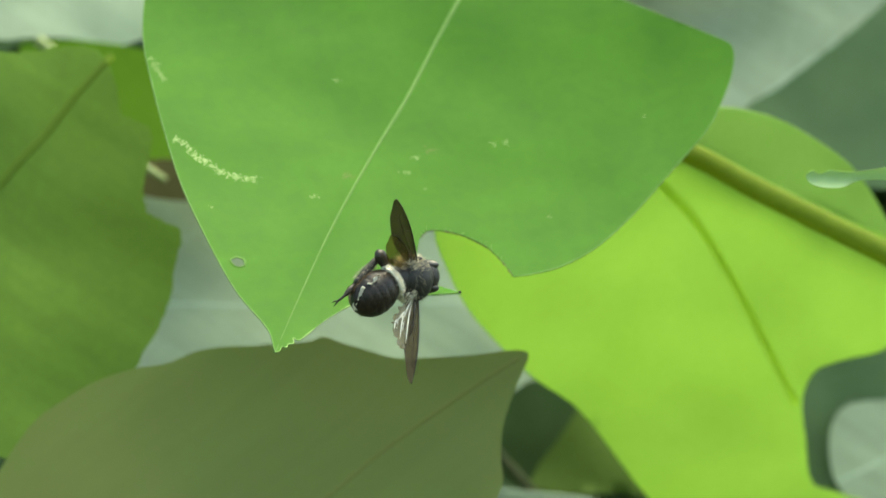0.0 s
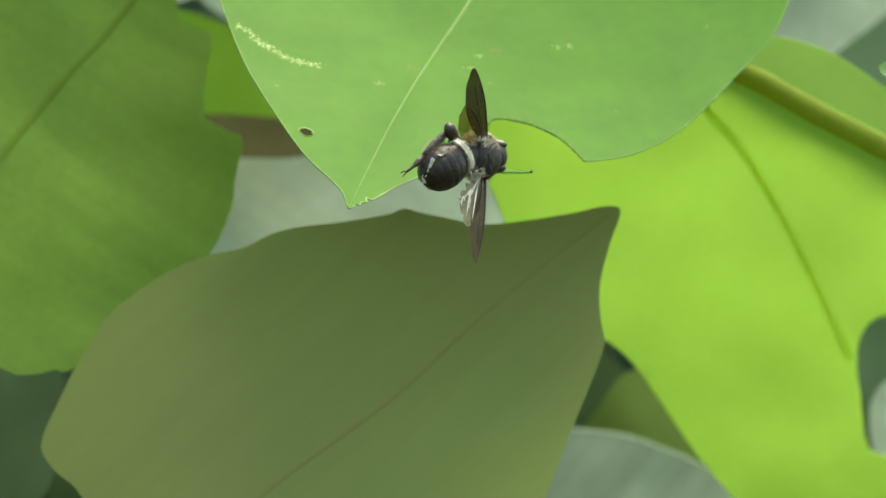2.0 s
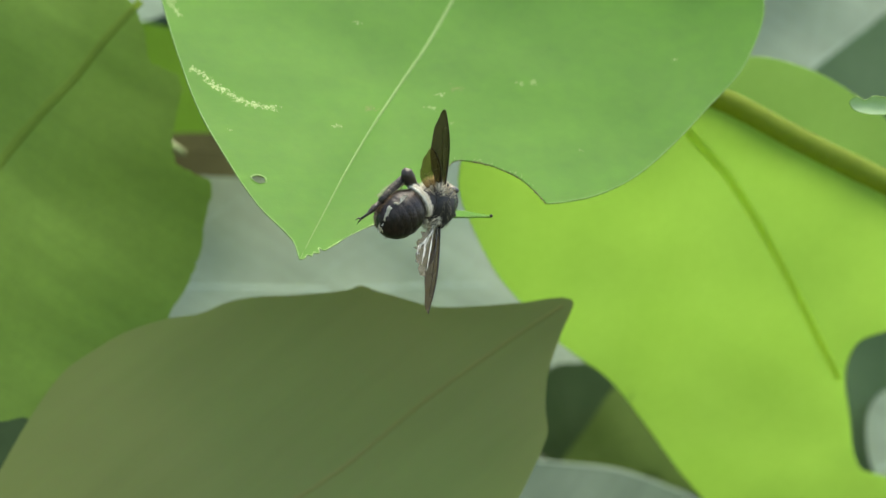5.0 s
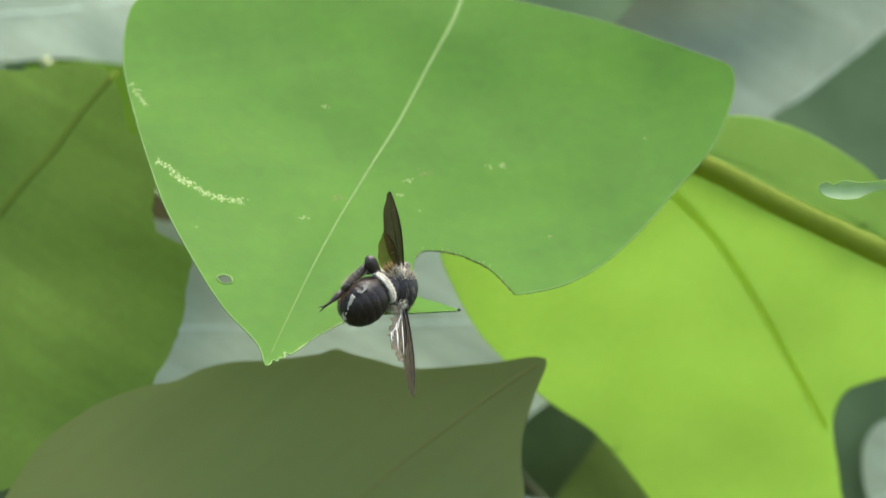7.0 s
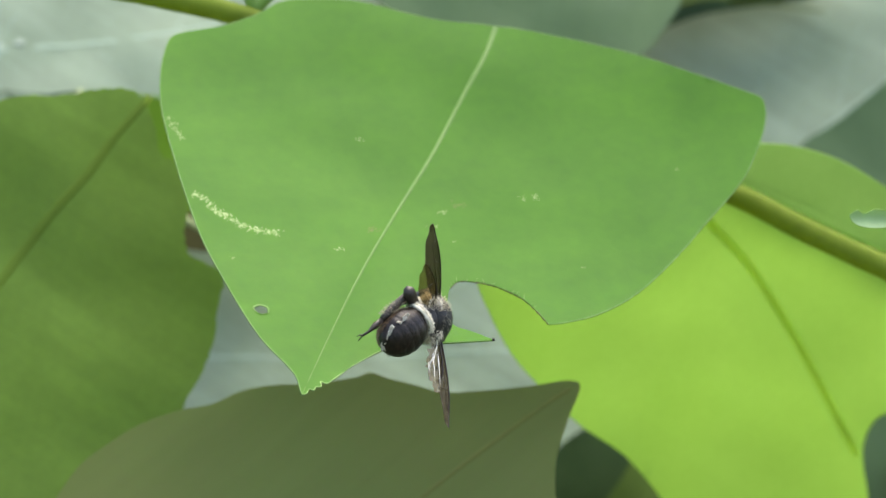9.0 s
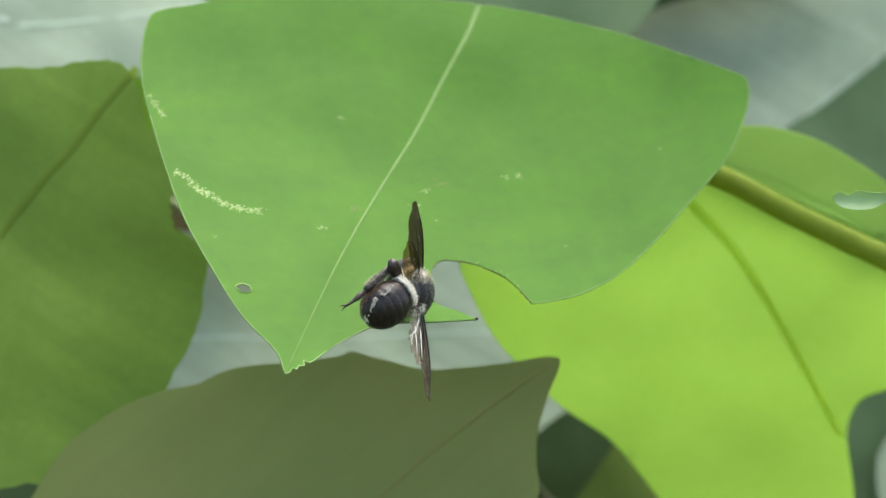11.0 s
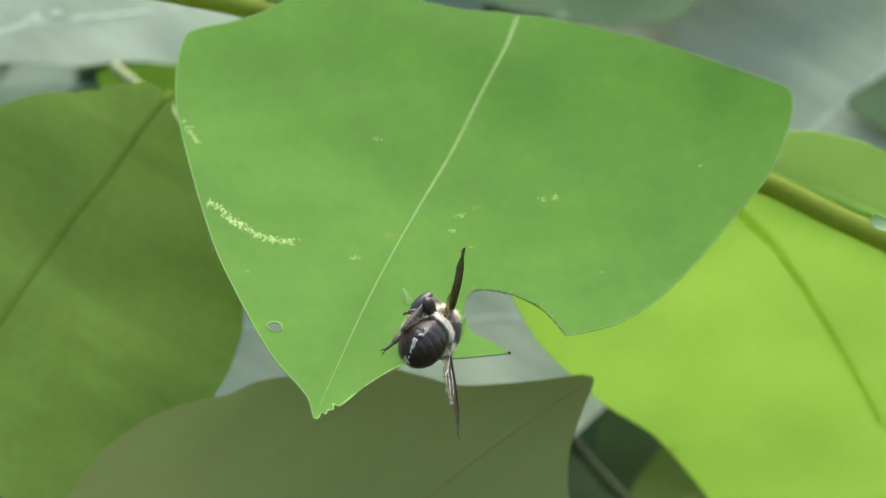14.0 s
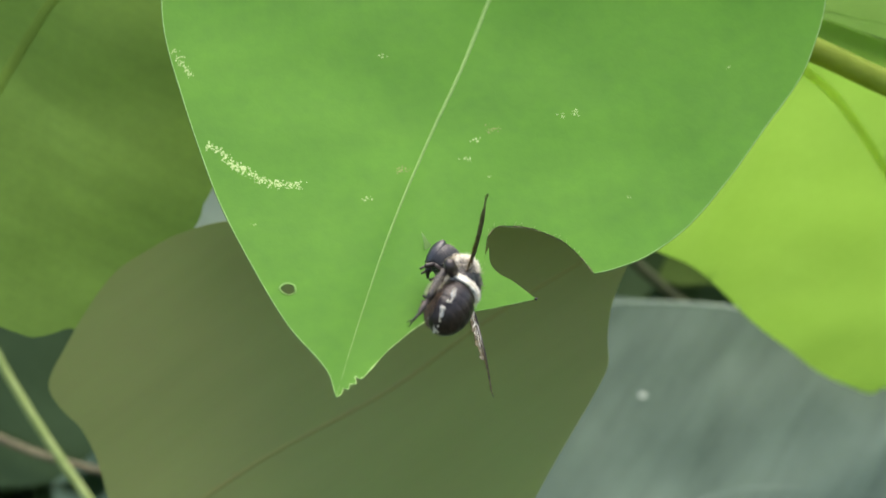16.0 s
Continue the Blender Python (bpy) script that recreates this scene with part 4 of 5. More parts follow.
def leg(parent, joints, radii, name="leg"):
    pts = [Vector(p) * MM for p in joints]
    bm = bmesh.new()
    for i in range(len(pts) - 1):
        a, b = pts[i], pts[i + 1]
        line = [a.lerp(b, s) for s in (0, 0.15, 0.5, 0.85, 1.0)]
        tube(bm, line, [radii[i] * s * MM for s in (0.7, 0.95, 1.05, 0.95, 0.75)], 8, 0.8)
    return part(name, bm, M_LEG, parent)


def bee():
    ob = thing("bee", pose(0, 0, 0), "black leaf-cutting bee with cream hair and smoky wings", "bee")
    bm = bmesh.new()
    ellipsoid(bm, (0.4, 0, 0), (3.5, 4.1, 3.4), 28, 20)
    ellipsoid(bm, (-2.9, 0, 0.2), (2.0, 2.5, 2.2), 20, 12)
    part("thorax", bm, M_THORAX, ob, "black thorax with cream side hair")
    part("thorax_hair", hairs((0, 0, 0), (3.5, 4.0, 3.4), 900, 0.45, 5, lambda n: n.x > -0.4, 0.03), M_DARKHAIR, ob)
    part("hair_streak", hairs((0.2, 0, 0), (3.55, 4.05, 3.45), 420, 0.95, 15, lambda n: n.z > -0.4 and noise.noise(Vector((n.x * 6, n.y * 1.5, n.z * 6))) > 0.12, 0.04, (-0.2, -1.3, 0)), M_GREYHAIR, ob, "streaks of grey hair")
    part("flank_hair", hairs((0.0, 0.2, 0), (3.5, 4.0, 3.4), 700, 0.9, 8, lambda n: n.y > 0.3 and -0.6 < n.x < 0.45 or n.z < -0.4, 0.045), M_TAN, ob, "tan hair round the wing base")
    for count, seed, material, label in ((520, 6, M_FUZZ, "dense cream hair behind the wings"), (420, 16, M_TAN, "tan hair behind the wings"), (300, 17, M_DARKHAIR, "dark hair behind the wings")):
        part("collar_hair", hairs((-2.0, 0, 0), (2.2, 3.3, 2.9), count, 1.15, seed, lambda n: n.x < 0.0 and n.z < 0.45, 0.03, (-0.7, -1.8, 0.2)), material, ob, label)
    part("shoulder_hair", hairs((-1.9, 2.1, 0.9), (1.9, 2.0, 1.9), 520, 0.95, 41, lambda n: n.y > -0.3, 0.04, (-0.5, 0.4, 0)), M_FUZZ, ob, "cream tuft by the wing base")
    part("shoulder_hair", hairs((-1.8, -2.4, 0.8), (1.6, 1.7, 1.7), 460, 0.85, 42, lambda n: n.y < 0.3, 0.04, (-0.5, -0.6, 0)), M_FUZZ, ob, "cream tuft by the wing base")
    for y in (1, -1):
        bm = bmesh.new()
        ellipsoid(bm, (0.3, 3.3 * y, 1.6), (0.8, 0.7, 0.6), 14, 10)
        part("wing_base", bm, M_SHELL, ob)
    # abdomen: a plump egg of overlapping plates
    ab = new("abdomen")
    ab.parent, ab.empty_display_size = ob, 0.003
    ends = [0.0, 2.0, 3.8, 5.4, 6.9, 8.2, 9.16]

    def girth(x):
        u = min(max(x / 9.2, 0.0), 1.0)
        return 3.9 * (1 - (2 * u - 0.9) ** 2 / 1.25 if u < 0.45 else 1 - ((u - 0.45) / 0.56) ** 2.1) ** 0.55

    for i in range(6):
        bm = bmesh.new()
        rings = []
        x0, x1 = ends[i] - (0.4 if i else 0.0), ends[i + 1]
        for j in range(7):
            x = x0 + (x1 - x0) * j / 6
            g = max(girth(x), 0.05) * (0.985 + 0.02 * math.sin(math.pi * min(1.0, j / 5.0))) if j < 6 else max(girth(x), 0.05) * 0.972
            rings.append([bm.verts.new((-x * MM, g * math.cos(a) * MM, g * 0.86 * math.sin(a) * MM)) for a in [2 * math.pi * k / 32 for k in range(32)]])
        for p, q in zip(rings, rings[1:]):
            for k in range(32):
                bm.faces.new((p[k], q[k], q[(k + 1) % 32], p[(k + 1) % 32]))
        if i in (0, 5):
            bm.faces.new(rings[0] if i == 0 else list(reversed(rings[-1])))
        part("plate", bm, M_SHELL, ab)
        if i:
            x = ends[i]
            part("hair_fringe", hairs((-x, 0, 0), (0.6, girth(x), girth(x) * 0.86), 120, 0.45, 30 + i, lambda n: abs(n.x) < 0.4 and n.z < -0.2, 0.02, (-1.2, 0, 0)), M_GREYHAIR, ab)
    bm = bmesh.new()
    rings = []
    for x, g in ((-0.3, 2.5), (0.0, 2.9), (0.25, 3.1), (0.45, 3.2), (0.6, 3.1)):
        rings.append([bm.verts.new((-x * MM, (g + 0.1) * math.sin(a) * MM, (g + 0.1) * 0.87 * math.cos(a) * MM)) for a in [radians(-55 + 7.5 * k) for k in range(21)]])
    for p, q in zip(rings, rings[1:]):
        for k in range(20):
            bm.faces.new((p[k], p[k + 1], q[k + 1], q[k]))
    band = part("hair_band", bm, M_FUZZ, ab, "white hair band")
    part("band_hair", hairs((-0.15, 0, 0), (0.9, 3.3, 2.9), 900, 0.6, 30, lambda n: abs(n.x) < 0.75 and n.z > -0.15 and n.y > -0.75, 0.04, (-0.3, 0, 0)), M_FUZZ, band)
    row = lambda n: n.z * 0.79 - n.y * 0.61
    patchy = lambda n: noise.noise(n * 5.0 + Vector((3.1, 0.4, 1.7))) > 0.02
    tufts = hairs((-4.6, 0, 0), (4.55, 3.97, 3.43), 1300, 0.5, 78, lambda n: n.x < 0.55 and n.y > -0.15 and patchy(n) and abs(row(n) + 0.02 + 0.2 * noise.noise(n * 2.2)) < 0.1, 0.05, (-0.9, -0.5, 0.7))
    part("hair_patch", tufts, M_FUZZ, ab, "broken row of silvery hair tufts")
    brush = hairs((-4.6, 0, -0.1), (4.5, 3.9, 3.4), 1900, 0.5, 79, lambda n: n.x < 0.6 and row(n) < -0.38, 0.05, (-1.2, 0, 0))
    part("belly_brush", brush, M_SCOPA, ab, "brown hair brush under the abdomen")
    # head
    hd = new("head")
    hd.parent, hd.empty_display_size = ob, 0.003
    bm = bmesh.new()
    ellipsoid(bm, (0, 0, 0), (1.9, 2.9, 2.7), 24, 16)
    part("skull", bm, M_THORAX, hd)
    for s in (-1, 1):
        bm = bmesh.new()
        ellipsoid(bm, (0.1, 2.05 * s, 0.1), (1.3, 1.05, 2.5), 20, 14)
        part("eye", bm, M_EYE, hd, "glossy dark compound eye")
        bm = bmesh.new()
        run = smooth_line([(1.5, 0.6 * s, 0.2), (2.6, 1.1 * s, 0.6), (2.9, 1.4 * s, -0.4), (3.0, 1.7 * s, -1.5)], 4)
        tube(bm, [Vector(p) * MM for p in run], [0.2 * MM] * len(run), 6)
        part("antenna", bm, M_LEG, hd)
        bm = bmesh.new()
        run = smooth_line([(0.8, 0.9 * s, -2.1), (1.4, 0.8 * s, -3.0), (1.5, 0.15 * s, -3.8)], 4)
        tube(bm, [Vector(p) * MM for p in run], [(0.55 - 0.4 * i / len(run)) * MM for i in range(len(run))], 6)
        part("mandible", bm, M_SHELL, hd)
    part("face_hair", hairs((0, 0, 0), (1.7, 2.9, 2.6), 350, 0.6, 9, lambda n: abs(n.y) < 0.6, 0.035), M_GREYHAIR, hd)
    # wings
    up_wing = wing("forewing", 17.0, 3.5, 0.6, M_WING, ob, (0.2, 1.6, 1.4), UPWING, True, 1)
    up_hind = wing("hindwing", 10.6, 3.7, 0.4, M_AMBER, ob, (-0.5, 1.6, 1.2), UPHIND, True, 2, 0.05)
    for o in (wing("forewing", 16.0, 2.5, 0.6, M_WING, ob, (0.2, -3.2, 1.4), LOWWING, True, 3), wing("hindwing", 10.4, 3.5, 0.4, M_HINDWING, ob, (-0.6, -2.8, 1.2), LOWHIND, True, 4, 0.35, 0.3)):
        o.scale = (1, -1, 1)
    # legs
    for y in (1, -1):
        leg(ob, [(1.5, 1.4 * y, -2.6), (2.2, 2.6 * y, -4.2), (1.4, 2.2 * y, -5.6), (0.8, 1.8 * y, -6.2)], [0.5, 0.42, 0.22])
        leg(ob, [(-0.5, 1.6 * y, -2.6), (-1.0, 3.2 * y, -4.0), (-1.8, 3.0 * y, -5.6), (-2.2, 2.6 * y, -6.4)], [0.55, 0.48, 0.25])
    # the hind leg that holds the leaf: a thick bent knee, a hairy shin along the abdomen and a slender foot with claws
    hind = new("hind_leg")
    hind.parent, hind.empty_display_size = ob, 0.003
    knee = Vector((0.0, 4.6, 0.2))
    at = lambda x, y, z: (Vector((x * 1.07, y, z)) - knee) * MM
    bm = bmesh.new()
    tube(bm, [at(1.2, 1.6, -0.8), at(0.6, 3.0, -0.3), at(0.1, 4.4, 0.2), at(-0.1, 5.5, 0.3), at(-0.3, 6.3, 0.2)], [0.7 * MM, 1.0 * MM, 1.2 * MM, 1.15 * MM, 0.5 * MM], 14, 0.8)
    part("thigh", bm, M_LEG, hind)
    bm = bmesh.new()
    tube(bm, [at(-0.3, 5.0, -0.2), at(-1.6, 4.5, -0.5), at(-3.4, 4.05, -0.6), at(-5.4, 3.6, -0.5), at(-6.4, 3.4, -0.5)], [0.6 * MM, 0.75 * MM, 0.85 * MM, 0.75 * MM, 0.5 * MM], 12, 0.7)
    part("shin", bm, M_LEG, hind)
    part("shin_hair", hairs(Vector((-3.5, 4.1, -0.55)) - knee, (3.0, 0.85, 0.7), 420, 0.6, 51, lambda n: abs(n.x) < 0.95, 0.03, (-1.0, 0.2, 0.3)), M_TAN, hind, "pale hair on the shin")
    bm = bmesh.new()
    tube(bm, [at(-6.3, 3.4, -0.5), at(-7.6, 3.15, -0.5), at(-8.8, 2.95, -0.5), at(-9.1, 2.9, -0.5), at(-9.9, 2.8, -0.6), at(-10.5, 2.7, -0.8)], [0.45 * MM, 0.55 * MM, 0.4 * MM, 0.25 * MM, 0.24 * MM, 0.2 * MM], 10, 0.8)
    foot = part("foot", bm, M_LEG, hind)
    for w in (0.5, -0.3):
        bm = bmesh.new()
        tube(bm, [at(-10.4, 2.7, -0.8), at(-10.9, 2.7 + w * 0.7, -0.9), at(-11.3, 2.4 + w, -1.3)], [0.16 * MM, 0.13 * MM, 0.03 * MM], 6)
        part("claw", bm, M_LEG, foot)
    part("foot_hair", hairs(Vector((-8.0, 3.1, -0.5)) - knee, (1.3, 0.55, 0.45), 120, 0.4, 52, lambda n: True, 0.025, (-1.0, 0, 0)), M_SCOPA, hind)
    return ob, ab, hd, hind, knee, (up_wing, up_hind)


UPWING, UPHIND = (12, -14, 14), (14, -18, 26)
LOWWING, LOWHIND = (-10, -6, -10), (-10, -12, -13)
insect, abdomen, head, hind_leg, knee_at, upper_wings = bee()


def motions():
    walk(front, [
        (0, pose(-0.01017, -0.00641, 1.21943, 54.27, 5.09, 4.40)),
        (0.5, pose(-0.01034, -0.00729, 1.21894, 49.69, 5.41, 5.29)),
        (1, pose(-0.01019, -0.00732, 1.21889, 49.73, 5.06, 4.73)),
        (1.5, pose(-0.01028, -0.00676, 1.21897, 49.58, 4.96, 4.64)),
        (2, pose(-0.01020, -0.00686, 1.21944, 50.37, 4.99, 4.62)),
        (2.5, pose(-0.01019, -0.00516, 1.21958, 50.88, 5.14, 4.48)),
        (3, pose(-0.01018, -0.00391, 1.21964, 50.62, 4.89, 3.75)),
        (3.5, pose(-0.01025, -0.00578, 1.21909, 49.95, 5.22, 5.16)),
        (4, pose(-0.01033, -0.00636, 1.21926, 50.06, 5.14, 4.84)),
        (6.5, pose(-0.01060, -0.00767, 1.21869, 48.54, 5.13, 5.55)),
        (7, pose(-0.01062, -0.00736, 1.21875, 48.91, 5.21, 5.85)),
        (7.5, pose(-0.01058, -0.00841, 1.21845, 48.07, 5.31, 5.97)),
        (8, pose(-0.01059, -0.00781, 1.21862, 48.55, 5.30, 6.00)),
        (8.5, pose(-0.01063, -0.00834, 1.21841, 48.05, 5.24, 5.98)),
        (9, pose(-0.01059, -0.00814, 1.21859, 48.49, 5.34, 5.82)),
        (11.5, pose(-0.01062, -0.00855, 1.21863, 48.62, 5.04, 6.19)),
        (12, pose(-0.01056, -0.00831, 1.21861, 48.29, 5.12, 6.15)),
        (12.5, pose(-0.01054, -0.00843, 1.21853, 48.45, 5.07, 6.04)),
        (13, pose(-0.01056, -0.00870, 1.21841, 48.12, 5.32, 6.18)),
        (13.5, pose(-0.01056, -0.00893, 1.21837, 46.98, 5.22, 6.34)),
        (14, pose(-0.01022, -0.00977, 1.21864, 49.32, 5.71, 6.38)),
        (14.5, pose(-0.01059, -0.00852, 1.21854, 47.65, 5.66, 7.09)),
        (15, pose(-0.01053, -0.00842, 1.21828, 46.35, 5.85, 6.71)),
        (15.5, pose(-0.01019, -0.00838, 1.21833, 47.92, 6.28, 6.32)),
        (16, pose(-0.01064, -0.00778, 1.21814, 45.60, 5.95, 7.01)),
    ])
    walk(lime, [
        (0, pose(0.06139, 0.06376, 1.21001, 124.60, -9.55, 12.71)),
        (0.5, pose(0.06180, 0.06406, 1.20942, 124.54, -10.29, 13.06)),
        (1, pose(0.06110, 0.06345, 1.20981, 123.74, -10.00, 12.67)),
        (1.5, pose(0.06207, 0.06307, 1.21022, 123.32, -9.79, 12.72)),
        (2, pose(0.06025, 0.06322, 1.20954, 122.95, -10.57, 12.11)),
        (2.5, pose(0.05971, 0.06177, 1.21046, 121.77, -9.56, 11.90)),
        (3, pose(0.06056, 0.06267, 1.20990, 122.66, -9.50, 12.52)),
        (3.5, pose(0.06107, 0.06290, 1.21037, 122.86, -9.30, 12.65)),
        (4, pose(0.06086, 0.06334, 1.20976, 122.97, -10.14, 12.44)),
        (6.5, pose(0.06117, 0.06356, 1.21016, 123.15, -9.87, 12.52)),
        (7, pose(0.06150, 0.06361, 1.21012, 123.23, -9.41, 12.74)),
        (7.5, pose(0.06211, 0.06416, 1.21029, 123.87, -9.21, 13.26)),
        (8, pose(0.06200, 0.06407, 1.21013, 123.65, -8.82, 13.34)),
        (8.5, pose(0.06206, 0.06397, 1.21023, 123.74, -8.83, 13.16)),
        (9, pose(0.06217, 0.06383, 1.21056, 123.63, -8.58, 12.93)),
        (11.5, pose(0.06201, 0.06400, 1.21021, 123.51, -9.60, 13.07)),
        (12, pose(0.06213, 0.06443, 1.20973, 124.04, -9.85, 13.28)),
        (12.5, pose(0.06274, 0.06423, 1.21066, 123.96, -9.23, 13.24)),
        (13, pose(0.06267, 0.06447, 1.21061, 123.81, -8.36, 13.43)),
        (13.5, pose(0.06271, 0.06507, 1.21045, 124.46, -7.95, 13.69)),
        (14, pose(0.06180, 0.06506, 1.20974, 125.14, -8.25, 13.95)),
        (14.5, pose(0.06289, 0.06516, 1.20932, 125.97, -8.31, 14.22)),
        (15, pose(0.06336, 0.06574, 1.20895, 127.45, -8.16, 14.75)),
        (15.5, pose(0.06408, 0.06516, 1.20895, 127.10, -7.52, 15.03)),
        (16, pose(0.06583, 0.06491, 1.20946, 126.97, -7.21, 15.62)),
    ])
    walk(upper, [
        (0, pose(0.06030, 0.06689, 1.21225, 124.60, -9.55, 12.71)),
        (0.5, pose(0.06066, 0.06718, 1.21165, 124.54, -10.29, 13.06)),
        (1, pose(0.06000, 0.06661, 1.21200, 123.74, -10.00, 12.67)),
        (1.5, pose(0.06097, 0.06625, 1.21238, 123.32, -9.79, 12.72)),
        (2, pose(0.05915, 0.06642, 1.21168, 122.95, -10.57, 12.11)),
        (2.5, pose(0.05867, 0.06503, 1.21253, 121.77, -9.56, 11.90)),
        (3, pose(0.05948, 0.06588, 1.21203, 122.66, -9.50, 12.52)),
        (3.5, pose(0.05999, 0.06610, 1.21251, 122.86, -9.30, 12.65)),
        (4, pose(0.05976, 0.06653, 1.21190, 122.97, -10.14, 12.44)),
        (6.5, pose(0.06008, 0.06674, 1.21232, 123.15, -9.87, 12.52)),
        (7, pose(0.06041, 0.06680, 1.21228, 123.23, -9.41, 12.74)),
        (7.5, pose(0.06100, 0.06731, 1.21249, 123.87, -9.21, 13.26)),
        (8, pose(0.06090, 0.06723, 1.21232, 123.65, -8.82, 13.34)),
        (8.5, pose(0.06097, 0.06713, 1.21243, 123.74, -8.83, 13.16)),
        (9, pose(0.06111, 0.06700, 1.21276, 123.63, -8.58, 12.93)),
        (11.5, pose(0.06089, 0.06716, 1.21239, 123.51, -9.60, 13.07)),
        (12, pose(0.06099, 0.06757, 1.21194, 124.04, -9.85, 13.28)),
        (12.5, pose(0.06164, 0.06738, 1.21286, 123.96, -9.23, 13.24)),
        (13, pose(0.06158, 0.06762, 1.21281, 123.81, -8.36, 13.43)),
        (13.5, pose(0.06163, 0.06820, 1.21269, 124.46, -7.95, 13.69)),
        (14, pose(0.06069, 0.06815, 1.21201, 125.14, -8.25, 13.95)),
        (14.5, pose(0.06176, 0.06822, 1.21164, 125.97, -8.31, 14.22)),
        (15, pose(0.06221, 0.06872, 1.21135, 127.45, -8.16, 14.75)),
        (15.5, pose(0.06295, 0.06816, 1.21135, 127.10, -7.52, 15.03)),
        (16, pose(0.06468, 0.06791, 1.21184, 126.97, -7.21, 15.62)),
    ])
    walk(dull, [
        (0, pose(-0.00223, 0.02464, 1.14984, 81.75, -0.64, -6.19)),
        (0.5, pose(-0.00177, 0.02556, 1.14989, 81.97, -0.77, -6.39)),
        (1, pose(-0.00234, 0.03031, 1.14650, 82.51, -1.18, -7.28)),
        (1.5, pose(-0.00165, 0.01883, 1.14904, 82.19, -1.72, -6.31)),
        (2, pose(0.00514, 0.01394, 1.15947, 81.68, -5.16, -5.73)),
        (2.5, pose(0.00187, 0.02483, 1.16230, 81.34, -3.62, -6.39)),
        (3, pose(0.00312, 0.02126, 1.16464, 81.70, -1.98, -6.08)),
        (3.5, pose(0.00096, 0.02554, 1.15403, 81.48, -1.90, -5.85)),
        (4, pose(0.00057, 0.02559, 1.15016, 81.48, -0.57, -5.72)),
        (6.5, pose(0.00119, 0.02694, 1.15120, 81.46, -1.24, -5.45)),
        (7, pose(0.00048, 0.02691, 1.15269, 81.50, -1.42, -5.41)),
        (7.5, pose(0.00084, 0.02696, 1.15360, 81.47, -1.00, -5.57)),
        (8, pose(0.00095, 0.02589, 1.15402, 81.49, -0.86, -5.58)),
        (8.5, pose(0.00045, 0.02565, 1.15427, 81.49, -0.96, -5.57)),
        (9, pose(0.00041, 0.02606, 1.15379, 81.47, -1.19, -5.53)),
        (11.5, pose(0.00078, 0.03156, 1.15451, 81.34, -2.46, -5.06)),
        (12, pose(0.00083, 0.02678, 1.15542, 81.51, -2.66, -4.83)),
        (12.5, pose(-0.00026, 0.02413, 1.15341, 81.56, -1.55, -5.24)),
        (13, pose(-0.00066, 0.02473, 1.15424, 81.53, -0.95, -5.48)),
        (13.5, pose(-0.00104, 0.02495, 1.15480, 81.52, -0.74, -5.59)),
        (14, pose(-0.00224, 0.02503, 1.15421, 81.53, -0.40, -5.70)),
        (14.5, pose(-0.00253, 0.02538, 1.15611, 81.54, 0.39, -5.94)),
        (15, pose(-0.00096, 0.02588, 1.15830, 81.56, 2.55, -6.53)),
        (15.5, pose(-0.00000, 0.02432, 1.16443, 81.54, 3.14, -6.35)),
        (16, pose(-0.00081, 0.02191, 1.16587, 81.52, 5.00, -6.68)),
    ])
    walk(left, [
        (0, pose(-0.08733, 0.04834, 1.19842, 84.50, 1.21, 8.66)),
        (0.5, pose(-0.08710, 0.04711, 1.19904, 84.44, 0.69, 8.57)),
        (1, pose(-0.08775, 0.04394, 1.19436, 84.42, 1.12, 8.39)),
        (1.5, pose(-0.08626, 0.04187, 1.19740, 84.42, 0.50, 8.24)),
        (2, pose(-0.08425, 0.03890, 1.19975, 84.53, 0.28, 8.02)),
        (2.5, pose(-0.08499, 0.03944, 1.20254, 84.53, 0.46, 8.07)),
        (3, pose(-0.08314, 0.03955, 1.20534, 84.54, 1.54, 8.11)),
        (3.5, pose(-0.08470, 0.04269, 1.20146, 84.43, 1.15, 8.31)),
        (4, pose(-0.08483, 0.04369, 1.19851, 84.39, 1.11, 8.37)),
        (6.5, pose(-0.08307, 0.04426, 1.19821, 84.36, 1.14, 8.39)),
        (7, pose(-0.08413, 0.04699, 1.19900, 84.43, 0.66, 8.54)),
        (7.5, pose(-0.08501, 0.04743, 1.19797, 84.45, 0.79, 8.58)),
        (8, pose(-0.08499, 0.05039, 1.19933, 84.57, 0.58, 8.74)),
        (8.5, pose(-0.08512, 0.04823, 1.20012, 84.48, 0.82, 8.63)),
        (9, pose(-0.08536, 0.04929, 1.20103, 84.51, 1.03, 8.70)),
        (11.5, pose(-0.08393, 0.04566, 1.20186, 84.37, 0.74, 8.48)),
        (12, pose(-0.08437, 0.04531, 1.20183, 84.36, 0.73, 8.46)),
        (12.5, pose(-0.08409, 0.04524, 1.20191, 84.35, 0.71, 8.45)),
        (13, pose(-0.08476, 0.04509, 1.20125, 84.35, 0.77, 8.45)),
        (13.5, pose(-0.08491, 0.04504, 1.20048, 84.35, 0.81, 8.45)),
        (14, pose(-0.08497, 0.04501, 1.20018, 84.35, 0.83, 8.45)),
        (14.5, pose(-0.08499, 0.04501, 1.20007, 84.35, 0.84, 8.45)),
        (15, pose(-0.08699, 0.04500, 1.21050, 84.35, 0.84, 8.45)),
        (15.5, pose(-0.08900, 0.04500, 1.21420, 84.35, 0.84, 8.45)),
        (16, pose(-0.08900, 0.04500, 1.21680, 84.35, 0.84, 8.45)),
    ])
